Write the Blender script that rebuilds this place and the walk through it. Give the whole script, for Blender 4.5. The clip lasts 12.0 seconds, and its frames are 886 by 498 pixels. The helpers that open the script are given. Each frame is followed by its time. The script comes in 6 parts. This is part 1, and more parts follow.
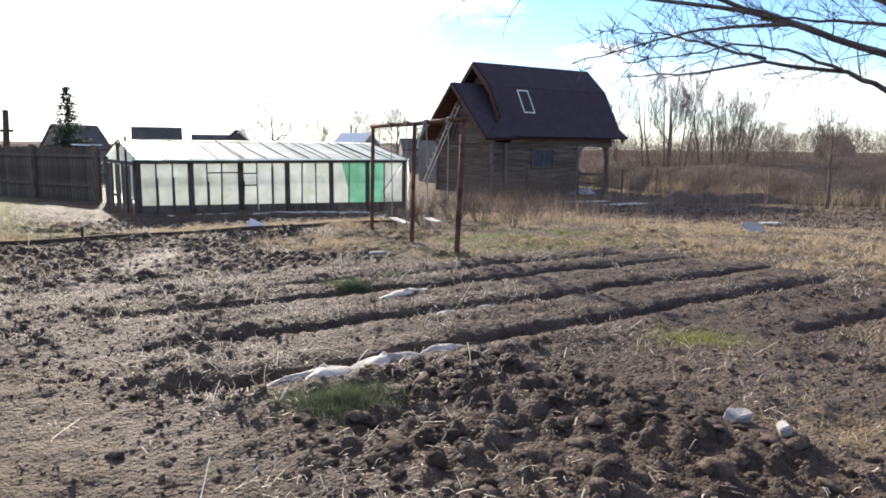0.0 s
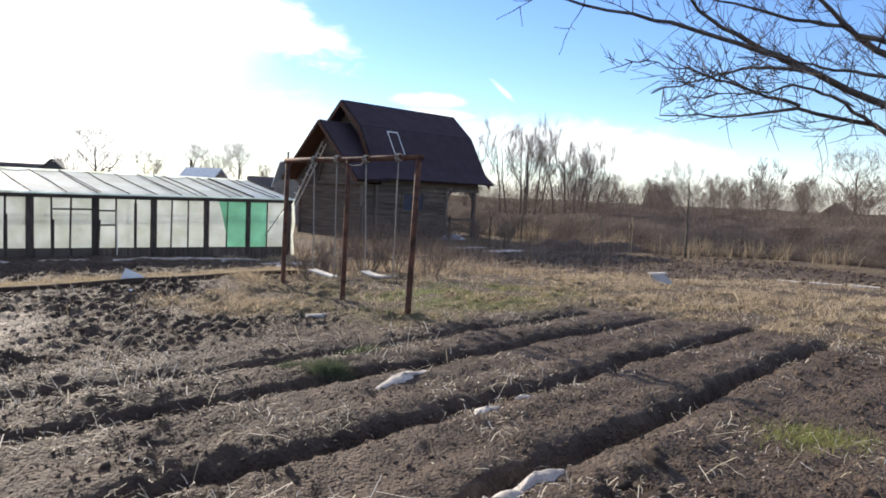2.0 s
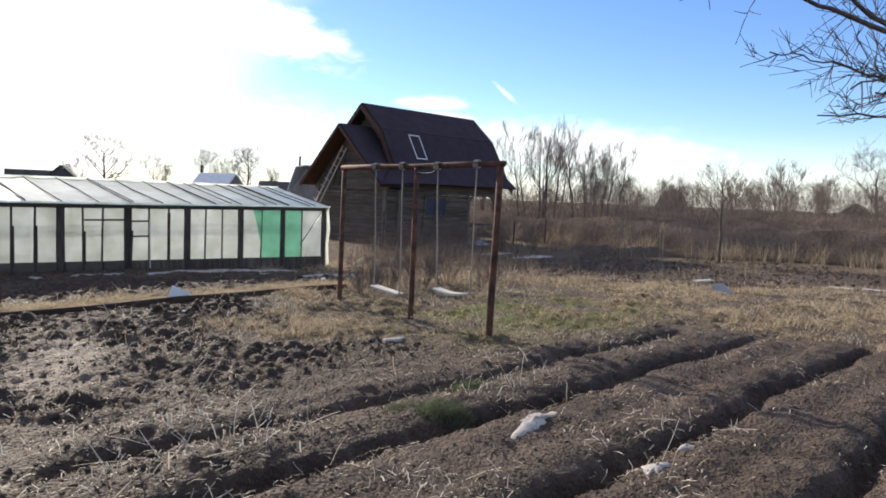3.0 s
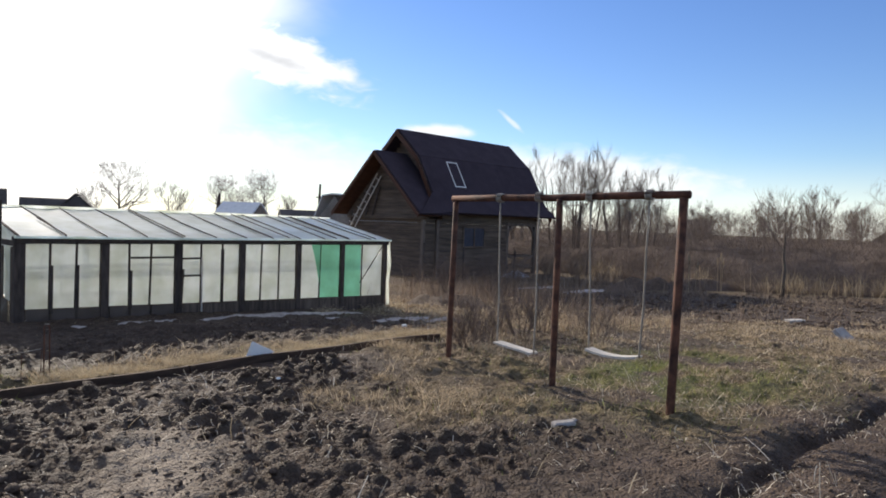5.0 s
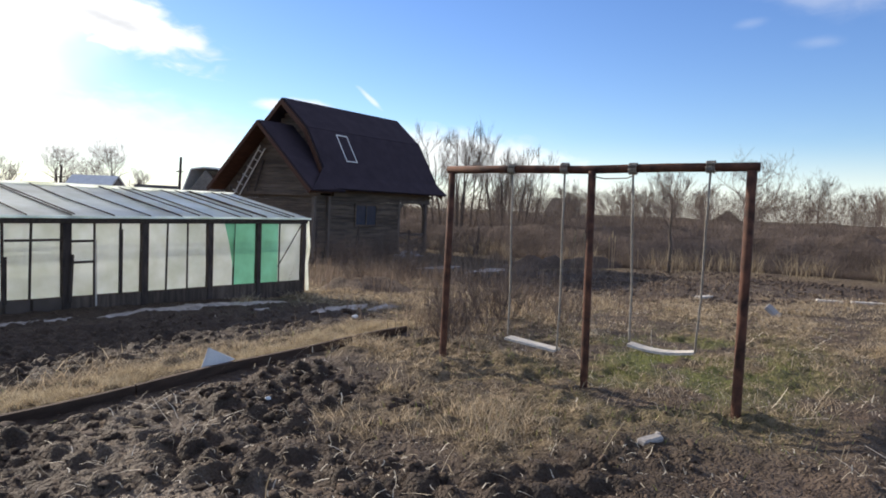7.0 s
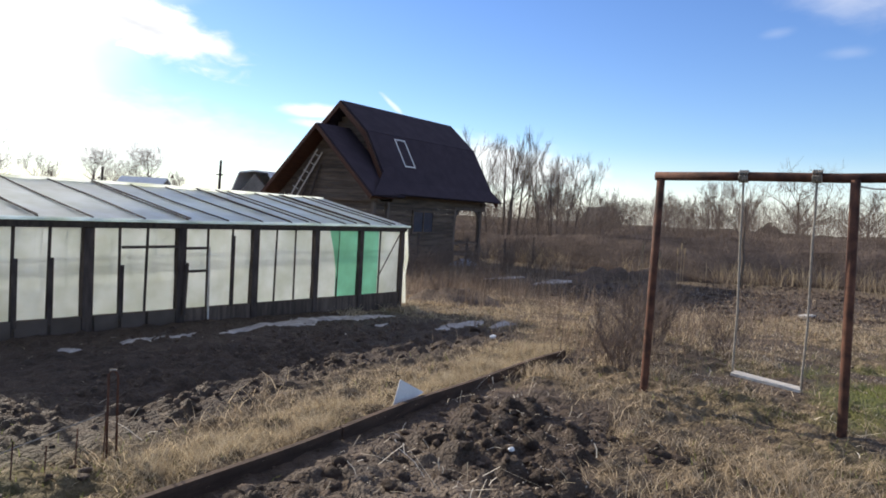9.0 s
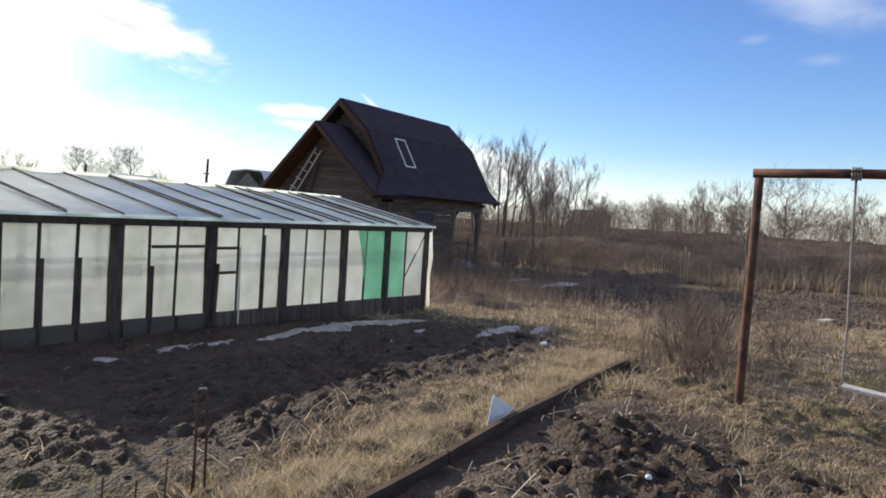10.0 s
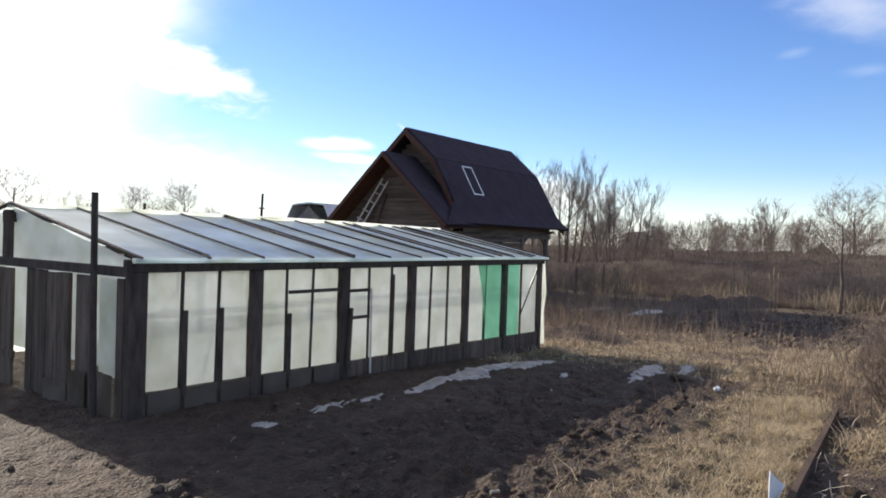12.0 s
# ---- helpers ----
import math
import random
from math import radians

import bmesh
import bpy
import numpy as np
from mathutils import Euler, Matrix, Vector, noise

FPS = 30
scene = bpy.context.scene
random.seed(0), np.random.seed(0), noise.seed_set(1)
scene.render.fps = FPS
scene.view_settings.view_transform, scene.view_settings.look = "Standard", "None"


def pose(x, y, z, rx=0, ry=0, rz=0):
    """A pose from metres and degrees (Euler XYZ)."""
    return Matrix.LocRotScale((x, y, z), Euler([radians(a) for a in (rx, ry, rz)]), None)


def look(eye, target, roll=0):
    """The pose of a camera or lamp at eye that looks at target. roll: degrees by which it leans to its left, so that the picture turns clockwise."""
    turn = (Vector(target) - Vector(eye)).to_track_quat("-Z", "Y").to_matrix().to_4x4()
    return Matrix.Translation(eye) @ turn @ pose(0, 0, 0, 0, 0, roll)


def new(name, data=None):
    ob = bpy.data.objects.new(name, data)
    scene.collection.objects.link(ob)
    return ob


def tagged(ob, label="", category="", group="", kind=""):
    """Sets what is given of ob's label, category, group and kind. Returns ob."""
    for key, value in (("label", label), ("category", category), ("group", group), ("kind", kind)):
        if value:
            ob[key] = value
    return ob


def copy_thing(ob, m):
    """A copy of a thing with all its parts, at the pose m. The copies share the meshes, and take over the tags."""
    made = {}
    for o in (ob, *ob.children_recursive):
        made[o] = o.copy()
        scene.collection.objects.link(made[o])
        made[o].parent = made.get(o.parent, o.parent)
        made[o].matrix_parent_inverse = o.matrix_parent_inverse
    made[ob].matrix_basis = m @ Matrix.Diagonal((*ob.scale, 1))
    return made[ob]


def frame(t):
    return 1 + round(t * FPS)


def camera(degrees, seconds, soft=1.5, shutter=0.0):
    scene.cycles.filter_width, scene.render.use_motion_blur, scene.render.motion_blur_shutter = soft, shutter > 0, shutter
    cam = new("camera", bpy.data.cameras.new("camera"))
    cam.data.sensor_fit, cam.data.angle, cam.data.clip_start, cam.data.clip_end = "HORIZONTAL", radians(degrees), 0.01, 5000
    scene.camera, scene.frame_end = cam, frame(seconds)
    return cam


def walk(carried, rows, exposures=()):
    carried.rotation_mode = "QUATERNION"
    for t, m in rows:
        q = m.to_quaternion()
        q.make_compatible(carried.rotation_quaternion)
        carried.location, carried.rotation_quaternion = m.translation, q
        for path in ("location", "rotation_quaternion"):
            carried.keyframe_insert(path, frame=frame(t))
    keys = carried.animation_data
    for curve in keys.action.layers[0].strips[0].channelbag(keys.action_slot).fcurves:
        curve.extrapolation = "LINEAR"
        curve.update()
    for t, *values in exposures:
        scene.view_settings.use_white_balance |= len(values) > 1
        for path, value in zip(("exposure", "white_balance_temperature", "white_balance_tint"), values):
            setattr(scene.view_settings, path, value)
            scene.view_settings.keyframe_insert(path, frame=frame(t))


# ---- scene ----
cam = camera(66.2, 12.0, soft=1.8)
METRES, EYE, TILT, LEAN, TURN = 12.5, 1.65, 0.0, 0.0, 0.0
ROWS = [
    (0.0, 0.0, 0.0, 0.0, 0.09, -8.49, -0.59),
    (0.5, -0.0293, 0.0332, -0.0002, -2.15, -8.24, -2.21),
    (1.0, -0.0599, 0.0713, 0.0011, -1.59, -6.48, -2.31),
    (1.5, -0.0905, 0.1048, 0.0, -11.46, -4.79, -4.2),
    (2.0, -0.1205, 0.1503, -0.0033, -13.61, -4.59, -2.59),
    (2.5, -0.1512, 0.1877, -0.0023, -9.52, -4.33, -3.2),
    (3.0, -0.1818, 0.2322, 0.0007, -13.34, -4.37, -2.18),
    (5.0, -0.2714, 0.3945, 0.0053, -12.81, -2.09, -2.12),
    (5.5, -0.2939, 0.4278, 0.0037, -17.65, -2.04, -1.93),
    (6.0, -0.3148, 0.468, 0.0023, -18.57, -2.8, -1.59),
    (6.5, -0.3356, 0.4984, 0.0017, -18.37, -2.07, -1.86),
    (7.0, -0.3553, 0.5319, -0.0011, -24.62, -3.48, -2.37),
    (7.5, -0.3714, 0.565, -0.0028, -22.01, -4.17, -2.98),
    (9.5, -0.4746, 0.6872, -0.0077, -23.6, -2.71, -3.42),
    (10.0, -0.4946, 0.7206, -0.0116, -24.53, -2.77, -3.68),
    (10.5, -0.5104, 0.7469, -0.0105, -28.19, -2.3, -3.89),
    (11.0, -0.5298, 0.7721, -0.0098, -36.81, -2.1, -3.29),
    (11.5, -0.5425, 0.7953, -0.0107, -35.46, -2.08, -2.94),
    (12.0, -0.5621, 0.8189, -0.0095, -21.2, -0.68, -1.88),
]
walk(cam, [(t, pose(0, 0, EYE, TILT, LEAN, TURN) @ pose(METRES * x, METRES * y, METRES * z, 90 + pitch, roll, yaw)) for t, x, y, z, yaw, pitch, roll in ROWS],
     [(0.0, 0.90), (1.0, 0.85), (2.0, 0.65), (3.0, 0.5), (5.0, 0.22), (6.5, 0.2), (7.5, 0.42), (9.5, 0.38), (11.0, 0.40), (12.0, 0.46)])

# ---- light ----
SUN_EL, SUN_AZ = 23.5, -24.5
world = bpy.data.worlds.new("sky")
scene.world = world
world.use_nodes = True
SUN_DIR = Vector((math.sin(radians(SUN_AZ)) * math.cos(radians(SUN_EL)), math.cos(radians(SUN_AZ)) * math.cos(radians(SUN_EL)), math.sin(radians(SUN_EL))))


def build_sky():
    """Clear spring sky with thin high cloud, thickest round the sun and in a bank low over the horizon, and an added
    pale layer overhead.
    """
    nt = world.node_tree
    nt.nodes.clear()
    N, L = nt.nodes.new, nt.links.new

    def mth(op, a, b=None, clamp=False):
        n = N("ShaderNodeMath")
        n.operation, n.use_clamp = op, clamp
        for i, v in enumerate((a, b)):
            if v is None:
                continue
            if isinstance(v, (int, float)):
                n.inputs[i].default_value = v
            else:
                L(v, n.inputs[i])
        return n.outputs[0]

    def smooth(v, lo, hi):
        n = N("ShaderNodeMapRange")
        n.interpolation_type = "SMOOTHSTEP"
        n.inputs[1].default_value, n.inputs[2].default_value = lo, hi
        L(v, n.inputs[0])
        return n.outputs[0]

    sky = N("ShaderNodeTexSky")
    sky.sky_type, sky.sun_disc = "NISHITA", False
    sky.sun_elevation, sky.sun_rotation = radians(SUN_EL), radians(SUN_AZ % 360)
    sky.air_density, sky.dust_density, sky.ozone_density = 1.0, 0.1, 4.0
    tc = N("ShaderNodeTexCoord")
    sep = N("ShaderNodeSeparateXYZ")
    L(tc.outputs["Generated"], sep.inputs[0])
    up = mth("MAXIMUM", sep.outputs[2], 0.0)
    az = mth("MULTIPLY", mth("ARCTAN2", sep.outputs[0], sep.outputs[1]), 57.2958)
    el = mth("MULTIPLY", mth("ARCSINE", sep.outputs[2]), 57.2958)

    def wisps(scale, detail, stretch, seed):
        mp = N("ShaderNodeMapping")
        mp.inputs["Location"].default_value = (seed, seed * 0.7, 0)
        mp.inputs["Rotation"].default_value = (0, 0, radians(14))
        mp.inputs["Scale"].default_value = (1.0, stretch, 1)
        comb = N("ShaderNodeCombineXYZ")
        L(az, comb.inputs[0])
        L(el, comb.inputs[1])
        L(comb.outputs[0], mp.inputs[0])
        noi = N("ShaderNodeTexNoise")
        noi.inputs["Scale"].default_value, noi.inputs["Detail"].default_value = scale, detail
        noi.inputs["Roughness"].default_value, noi.inputs["Distortion"].default_value = 0.55, 0.4
        L(mp.outputs[0], noi.inputs["Vector"])
        return noi.outputs[0]

    broad, ragged = wisps(0.07, 4, 2.2, 3.0), wisps(0.45, 5, 2.0, 9.0)
    fray = mth("MULTIPLY", mth("SUBTRACT", ragged, 0.5), 0.9)

    def cloud_at(az0, el0, half_long, half_wide, tilt, inner=0.45, outer=1.15, weight=1.0):
        """One soft-edged long cloud at a bearing and height in degrees."""
        c, s = math.cos(radians(tilt)), math.sin(radians(tilt))
        da, de = mth("SUBTRACT", az, az0), mth("SUBTRACT", el, el0)
        u = mth("DIVIDE", mth("ADD", mth("MULTIPLY", da, c), mth("MULTIPLY", de, s)), half_long)
        v = mth("DIVIDE", mth("SUBTRACT", mth("MULTIPLY", de, c), mth("MULTIPLY", da, s)), half_wide)
        r = mth("SQRT", mth("ADD", mth("MULTIPLY", u, u), mth("MULTIPLY", v, v)))
        return mth("MULTIPLY", mth("SUBTRACT", 1.0, smooth(mth("ADD", r, fray), inner, outer)), weight)

    dot = N("ShaderNodeVectorMath")
    dot.operation = "DOT_PRODUCT"
    dot.inputs[1].default_value = SUN_DIR
    L(tc.outputs["Generated"], dot.inputs[0])
    near_sun = smooth(dot.outputs["Value"], 0.85, 0.995)
    low = mth("SUBTRACT", 1.0, smooth(up, 0.0, 0.20))
    # Unseen pale layer overhead, added to take blue out of the skylight.
    overhead_whitening = mth("MULTIPLY", smooth(up, 0.32, 0.55), 0.30)
    cover = mth("ADD", mth("MULTIPLY", near_sun, 0.95), mth("MULTIPLY", low, 0.26))
    cloud = mth("MAXIMUM", smooth(mth("ADD", mth("MULTIPLY", broad, 0.55), cover), 0.40, 1.05), overhead_whitening)
    cloud = mth("MAXIMUM", cloud, mth("MULTIPLY", mth("SUBTRACT", 1.0, smooth(el, -1.0, 6.5)), 0.75))
    for shape in ((-6.5, 14.6, 13.0, 2.7, -18, 0.55, 1.1, 0.97), (1.2, 12.6, 5.4, 1.15, -17, 0.45, 1.1, 0.95), (-6, 4.2, 17.0, 4.0, -4, 0.1, 1.3, 0.9),
                  (12.2, 7.7, 3.4, 0.62, 1, 0.4, 1.2, 0.9), (13.0, 6.6, 3.2, 0.5, -3, 0.4, 1.2, 0.8), (18.2, 8.7, 1.35, 0.22, -40, 0.3, 1.3, 0.6),
                  (25.0, 4.2, 12.5, 2.3, -5, 0.45, 1.2, 0.85), (36.0, 2.0, 16.0, 2.2, -3, 0.2, 1.3, 0.55), (52.0, 17.2, 5.5, 2.0, -18, -0.2, 1.3, 0.42),
                  (48.0, 14.6, 1.5, 0.45, 8, -0.2, 1.2, 0.13), (52.8, 13.0, 1.9, 0.5, 0, -0.2, 1.2, 0.13)):
        cloud = mth("MAXIMUM", cloud, cloud_at(*shape))
    shade = mth("SUBTRACT", 1.0, cloud_at(-1.8, 12.75, 4.2, 0.75, -14, 0.0, 1.2, 0.40))
    bright = mth("MULTIPLY", mth("ADD", 7.4, mth("MULTIPLY", near_sun, 5.0)), shade)
    tint = N("ShaderNodeMixRGB")
    tint.blend_type = "MULTIPLY"
    tint.inputs[0].default_value = 1.0
    tint.inputs[1].default_value = (1.0, 0.985, 0.96, 1)
    L(bright, tint.inputs[2])
    mix = N("ShaderNodeMixRGB")
    L(mth("MULTIPLY", cloud, 0.95), mix.inputs[0])
    sat = N("ShaderNodeHueSaturation")
    sat.inputs["Saturation"].default_value = 1.12
    sat.inputs["Hue"].default_value, sat.inputs["Value"].default_value = 0.514, 1.06
    L(sky.outputs[0], sat.inputs["Color"])
    L(sat.outputs[0], mix.inputs[1])
    L(tint.outputs[0], mix.inputs[2])
    bg = N("ShaderNodeBackground")
    bg.inputs[1].default_value = SKY_STRENGTH
    L(mix.outputs[0], bg.inputs[0])
    out = N("ShaderNodeOutputWorld")
    L(bg.outputs[0], out.inputs[0])


SKY_STRENGTH = 0.128
build_sky()
sun = new("sun", bpy.data.lights.new("sun", "SUN"))
sun.data.energy, sun.data.angle, sun.data.color = 5.0, radians(0.6), (1.0, 0.905, 0.78)
sun.matrix_world = look(SUN_DIR * 50, (0, 0, 0))

# ---- materials ----


def material(name, base, rough=0.9, vary=0.25, scale=6.0, bump=0.3, fine=60.0, metal=0.0, spec=0.3, tint=None, objvary=0.0, stretch=(1, 1, 1), bdist=0.01):
    """Noise-varied surface: base colour with stains (scale) and grain (fine), bump from both."""
    m = bpy.data.materials.new(name)
    m.use_nodes = True
    nt = m.node_tree
    N, L = nt.nodes.new, nt.links.new
    b = nt.nodes["Principled BSDF"]
    b.inputs["Roughness"].default_value, b.inputs["Metallic"].default_value = rough, metal
    b.inputs["Specular IOR Level"].default_value = spec
    tc = N("ShaderNodeTexCoord")
    mp = N("ShaderNodeMapping")
    mp.inputs["Scale"].default_value = stretch
    L(tc.outputs["Object"], mp.inputs[0])
    n1, n2 = N("ShaderNodeTexNoise"), N("ShaderNodeTexNoise")
    n1.inputs["Scale"].default_value, n1.inputs["Detail"].default_value = scale, 5
    n2.inputs["Scale"].default_value, n2.inputs["Detail"].default_value = fine, 4
    L(mp.outputs[0], n1.inputs["Vector"])
    L(mp.outputs[0], n2.inputs["Vector"])
    ramp = N("ShaderNodeValToRGB")
    ramp.color_ramp.elements[0].position, ramp.color_ramp.elements[1].position = 0.3, 0.7
    lo = [c * (1 - vary) for c in base]
    hi = [min(1, c * (1 + vary)) for c in (tint or base)]
    ramp.color_ramp.elements[0].color, ramp.color_ramp.elements[1].color = (*lo, 1), (*hi, 1)
    L(n1.outputs[0], ramp.inputs[0])
    gr = N("ShaderNodeMixRGB")
    gr.blend_type, gr.inputs[0].default_value = "OVERLAY", 0.45
    L(ramp.outputs[0], gr.inputs[1])
    L(n2.outputs[0], gr.inputs[2])
    col = gr.outputs[0]
    if objvary:
        inf = N("ShaderNodeObjectInfo")
        mr = N("ShaderNodeMapRange")
        mr.inputs[3].default_value, mr.inputs[4].default_value = 1 - objvary, 1 + objvary
        L(inf.outputs["Random"], mr.inputs[0])
        mv = N("ShaderNodeMixRGB")
        mv.blend_type, mv.inputs[0].default_value = "MULTIPLY", 1
        L(col, mv.inputs[1])
        L(mr.outputs[0], mv.inputs[2])
        col = mv.outputs[0]
    L(col, b.inputs["Base Color"])
    if bump:
        ad = N("ShaderNodeMath")
        L(n1.outputs[0], ad.inputs[0])
        L(n2.outputs[0], ad.inputs[1])
        bp = N("ShaderNodeBump")
        bp.inputs["Strength"].default_value, bp.inputs["Distance"].default_value = bump, bdist
        L(ad.outputs[0], bp.inputs["Height"])
        L(bp.outputs[0], b.inputs["Normal"])
    return m


def blades(name, lo, hi, through_light=0.35, rough=0.8):
    """Thin leaf or stalk matter, coloured island by island, that lets some light through."""
    m = bpy.data.materials.new(name)
    m.use_nodes = True
    nt = m.node_tree
    N, L = nt.nodes.new, nt.links.new
    b = nt.nodes["Principled BSDF"]
    b.inputs["Roughness"].default_value = rough
    b.inputs["Specular IOR Level"].default_value = 0.2
    g = N("ShaderNodeNewGeometry")
    r = N("ShaderNodeValToRGB")
    r.color_ramp.elements[0].color, r.color_ramp.elements[1].color = (*lo, 1), (*hi, 1)
    L(g.outputs["Random Per Island"], r.inputs[0])
    L(r.outputs[0], b.inputs["Base Color"])
    t = N("ShaderNodeBsdfTranslucent")
    L(r.outputs[0], t.inputs[0])
    mx = N("ShaderNodeMixShader")
    mx.inputs[0].default_value = through_light
    L(b.outputs[0], mx.inputs[1])
    L(t.outputs[0], mx.inputs[2])
    L(mx.outputs[0], nt.nodes["Material Output"].inputs[0])
    return m


def film(name, colour, trans=0.6, rough=0.25, gloss=0.5, see=0.3, ripple=0.35):
    """Cloudy plastic sheeting: lets scattered light through, with dirt clouds and streaks."""
    m = bpy.data.materials.new(name)
    m.use_nodes = True
    nt = m.node_tree
    N, L = nt.nodes.new, nt.links.new
    b = nt.nodes["Principled BSDF"]
    b.inputs["Roughness"].default_value = rough
    b.inputs["Specular IOR Level"].default_value = gloss
    tc = N("ShaderNodeTexCoord")
    n1 = N("ShaderNodeTexNoise")
    n1.inputs["Scale"].default_value, n1.inputs["Detail"].default_value = 2.4, 6
    inf = N("ShaderNodeObjectInfo")
    av = N("ShaderNodeVectorMath")
    sc = N("ShaderNodeVectorMath")
    sc.operation = "SCALE"
    sc.inputs[0].default_value = (37.0, 11.0, 5.0)
    L(inf.outputs["Random"], sc.inputs["Scale"])
    L(tc.outputs["Object"], av.inputs[0])
    L(sc.outputs[0], av.inputs[1])
    L(av.outputs[0], n1.inputs["Vector"])
    r = N("ShaderNodeValToRGB")
    r.color_ramp.elements[0].position, r.color_ramp.elements[1].position = 0.3, 0.68
    r.color_ramp.elements[0].color = (colour[0] * 0.74, colour[1] * 0.75, colour[2] * 0.67, 1)
    r.color_ramp.elements[1].color = (*colour, 1)
    L(n1.outputs[0], r.inputs[0])
    L(r.outputs[0], b.inputs["Base Color"])
    n2 = N("ShaderNodeTexNoise")
    n2.inputs["Scale"].default_value, n2.inputs["Detail"].default_value = 7.0, 3
    L(av.outputs[0], n2.inputs["Vector"])
    bp = N("ShaderNodeBump")
    bp.inputs["Strength"].default_value, bp.inputs["Distance"].default_value = ripple, 0.02
    L(n2.outputs[0], bp.inputs["Height"])
    L(bp.outputs[0], b.inputs["Normal"])
    t = N("ShaderNodeBsdfTranslucent")
    L(r.outputs[0], t.inputs[0])
    mx = N("ShaderNodeMixShader")
    mx.inputs[0].default_value = trans
    L(b.outputs[0], mx.inputs[1])
    L(t.outputs[0], mx.inputs[2])
    clear = N("ShaderNodeBsdfTransparent")
    L(r.outputs[0], clear.inputs[0])
    mc = N("ShaderNodeMixShader")
    mc.inputs[0].default_value = see
    L(mx.outputs[0], mc.inputs[1])
    L(clear.outputs[0], mc.inputs[2])
    L(mc.outputs[0], nt.nodes["Material Output"].inputs[0])
    return m


def ground_material():
    """Soil, dry sandy crust, dead grass and moss, laid out by the masks on the sheet."""
    m = bpy.data.materials.new("earth")
    m.use_nodes = True
    nt = m.node_tree
    N, L = nt.nodes.new, nt.links.new
    b = nt.nodes["Principled BSDF"]
    b.inputs["Roughness"].default_value = 0.74
    tc = N("ShaderNodeTexCoord")

    def noise_of(scale, detail=6, rough=0.6):
        n = N("ShaderNodeTexNoise")
        n.inputs["Scale"].default_value, n.inputs["Detail"].default_value = scale, detail
        n.inputs["Roughness"].default_value = rough
        L(tc.outputs["Object"], n.inputs["Vector"])
        return n.outputs[0]

    def ramp(fac, c0, c1, p0=0.3, p1=0.7):
        r = N("ShaderNodeValToRGB")
        r.color_ramp.elements[0].position, r.color_ramp.elements[1].position = p0, p1
        r.color_ramp.elements[0].color, r.color_ramp.elements[1].color = (*c0, 1), (*c1, 1)
        L(fac, r.inputs[0])
        return r.outputs[0]

    def mixc(fac, a, c, mode="MIX"):
        x = N("ShaderNodeMixRGB")
        x.blend_type = mode
        if isinstance(fac, float):
            x.inputs[0].default_value = fac
        else:
            L(fac, x.inputs[0])
        L(a, x.inputs[1])
        L(c, x.inputs[2])
        return x.outputs[0]

    def mask(name):
        a = N("ShaderNodeAttribute")
        a.attribute_name = name
        return a.outputs["Fac"]

    big, mid, fine = noise_of(0.7), noise_of(7.0), noise_of(55.0, 5, 0.7)
    soil = ramp(mid, (0.062, 0.044, 0.033), (0.172, 0.126, 0.093))
    soil = mixc(0.5, soil, ramp(big, (0.18, 0.17, 0.16), (0.70, 0.68, 0.66), 0.35, 0.65), "OVERLAY")
    sand = ramp(mid, (0.23, 0.182, 0.138), (0.37, 0.30, 0.228))
    dead = ramp(noise_of(9.0), (0.082, 0.062, 0.042), (0.35, 0.27, 0.178), 0.34, 0.66)
    moss = ramp(noise_of(12.0), (0.080, 0.098, 0.025), (0.22, 0.225, 0.075))
    moist = ramp(noise_of(5.0), (0.046, 0.033, 0.025), (0.130, 0.094, 0.069))
    c = mixc(mask("turned"), soil, moist)
    c = mixc(mask("sand"), c, sand)
    c = mixc(mask("grass"), c, dead)
    c = mixc(mask("moss"), c, moss)
    damp = N("ShaderNodeMapRange")
    damp.inputs[3].default_value, damp.inputs[4].default_value = 0.17, 0.03
    L(mask("grass"), damp.inputs[0])
    L(damp.outputs[0], b.inputs["Specular IOR Level"])
    c = mixc(0.55, c, fine, "OVERLAY")
    L(c, b.inputs["Base Color"])
    h = N("ShaderNodeMath")
    h.operation = "MULTIPLY_ADD"
    h.inputs[1].default_value = 0.5
    L(fine, h.inputs[0])
    L(noise_of(20.0), h.inputs[2])
    bp = N("ShaderNodeBump")
    bp.inputs["Strength"].default_value, bp.inputs["Distance"].default_value = 1.0, 0.05
    crumbs = N("ShaderNodeTexVoronoi")
    crumbs.inputs["Scale"].default_value = 34.0
    crumbs.inputs["Detail"].default_value = 1.5
    L(tc.outputs["Object"], crumbs.inputs["Vector"])
    hc = N("ShaderNodeMath")
    hc.operation = "MULTIPLY_ADD"
    hc.inputs[1].default_value = -0.9
    L(crumbs.outputs["Distance"], hc.inputs[0])
    L(h.outputs[0], hc.inputs[2])
    L(hc.outputs[0], bp.inputs["Height"])
    L(bp.outputs[0], b.inputs["Normal"])
    return m


EARTH = ground_material()
CLOD = material("clod_earth", (0.080, 0.056, 0.041), 0.8, 0.4, 22, 1.0, 90, spec=0.17, tint=(0.150, 0.108, 0.079), bdist=0.03)
SNOW = material("old_snow", (0.36, 0.32, 0.285), 0.65, 0.4, 5, 0.5, 70, spec=0.4, bdist=0.02)
RUST = material("rusty_pipe", (0.060, 0.030, 0.021), 0.8, 0.35, 9, 0.4, 120, metal=0.1, tint=(0.115, 0.050, 0.030))
ROPE = material("grey_rope", (0.30, 0.265, 0.22), 0.9, 0.2, 30, 0.6, 300)
SEATWOOD = material("bleached_board", (0.55, 0.50, 0.43), 0.8, 0.2, 6, 0.3, 80, stretch=(1, 8, 8))
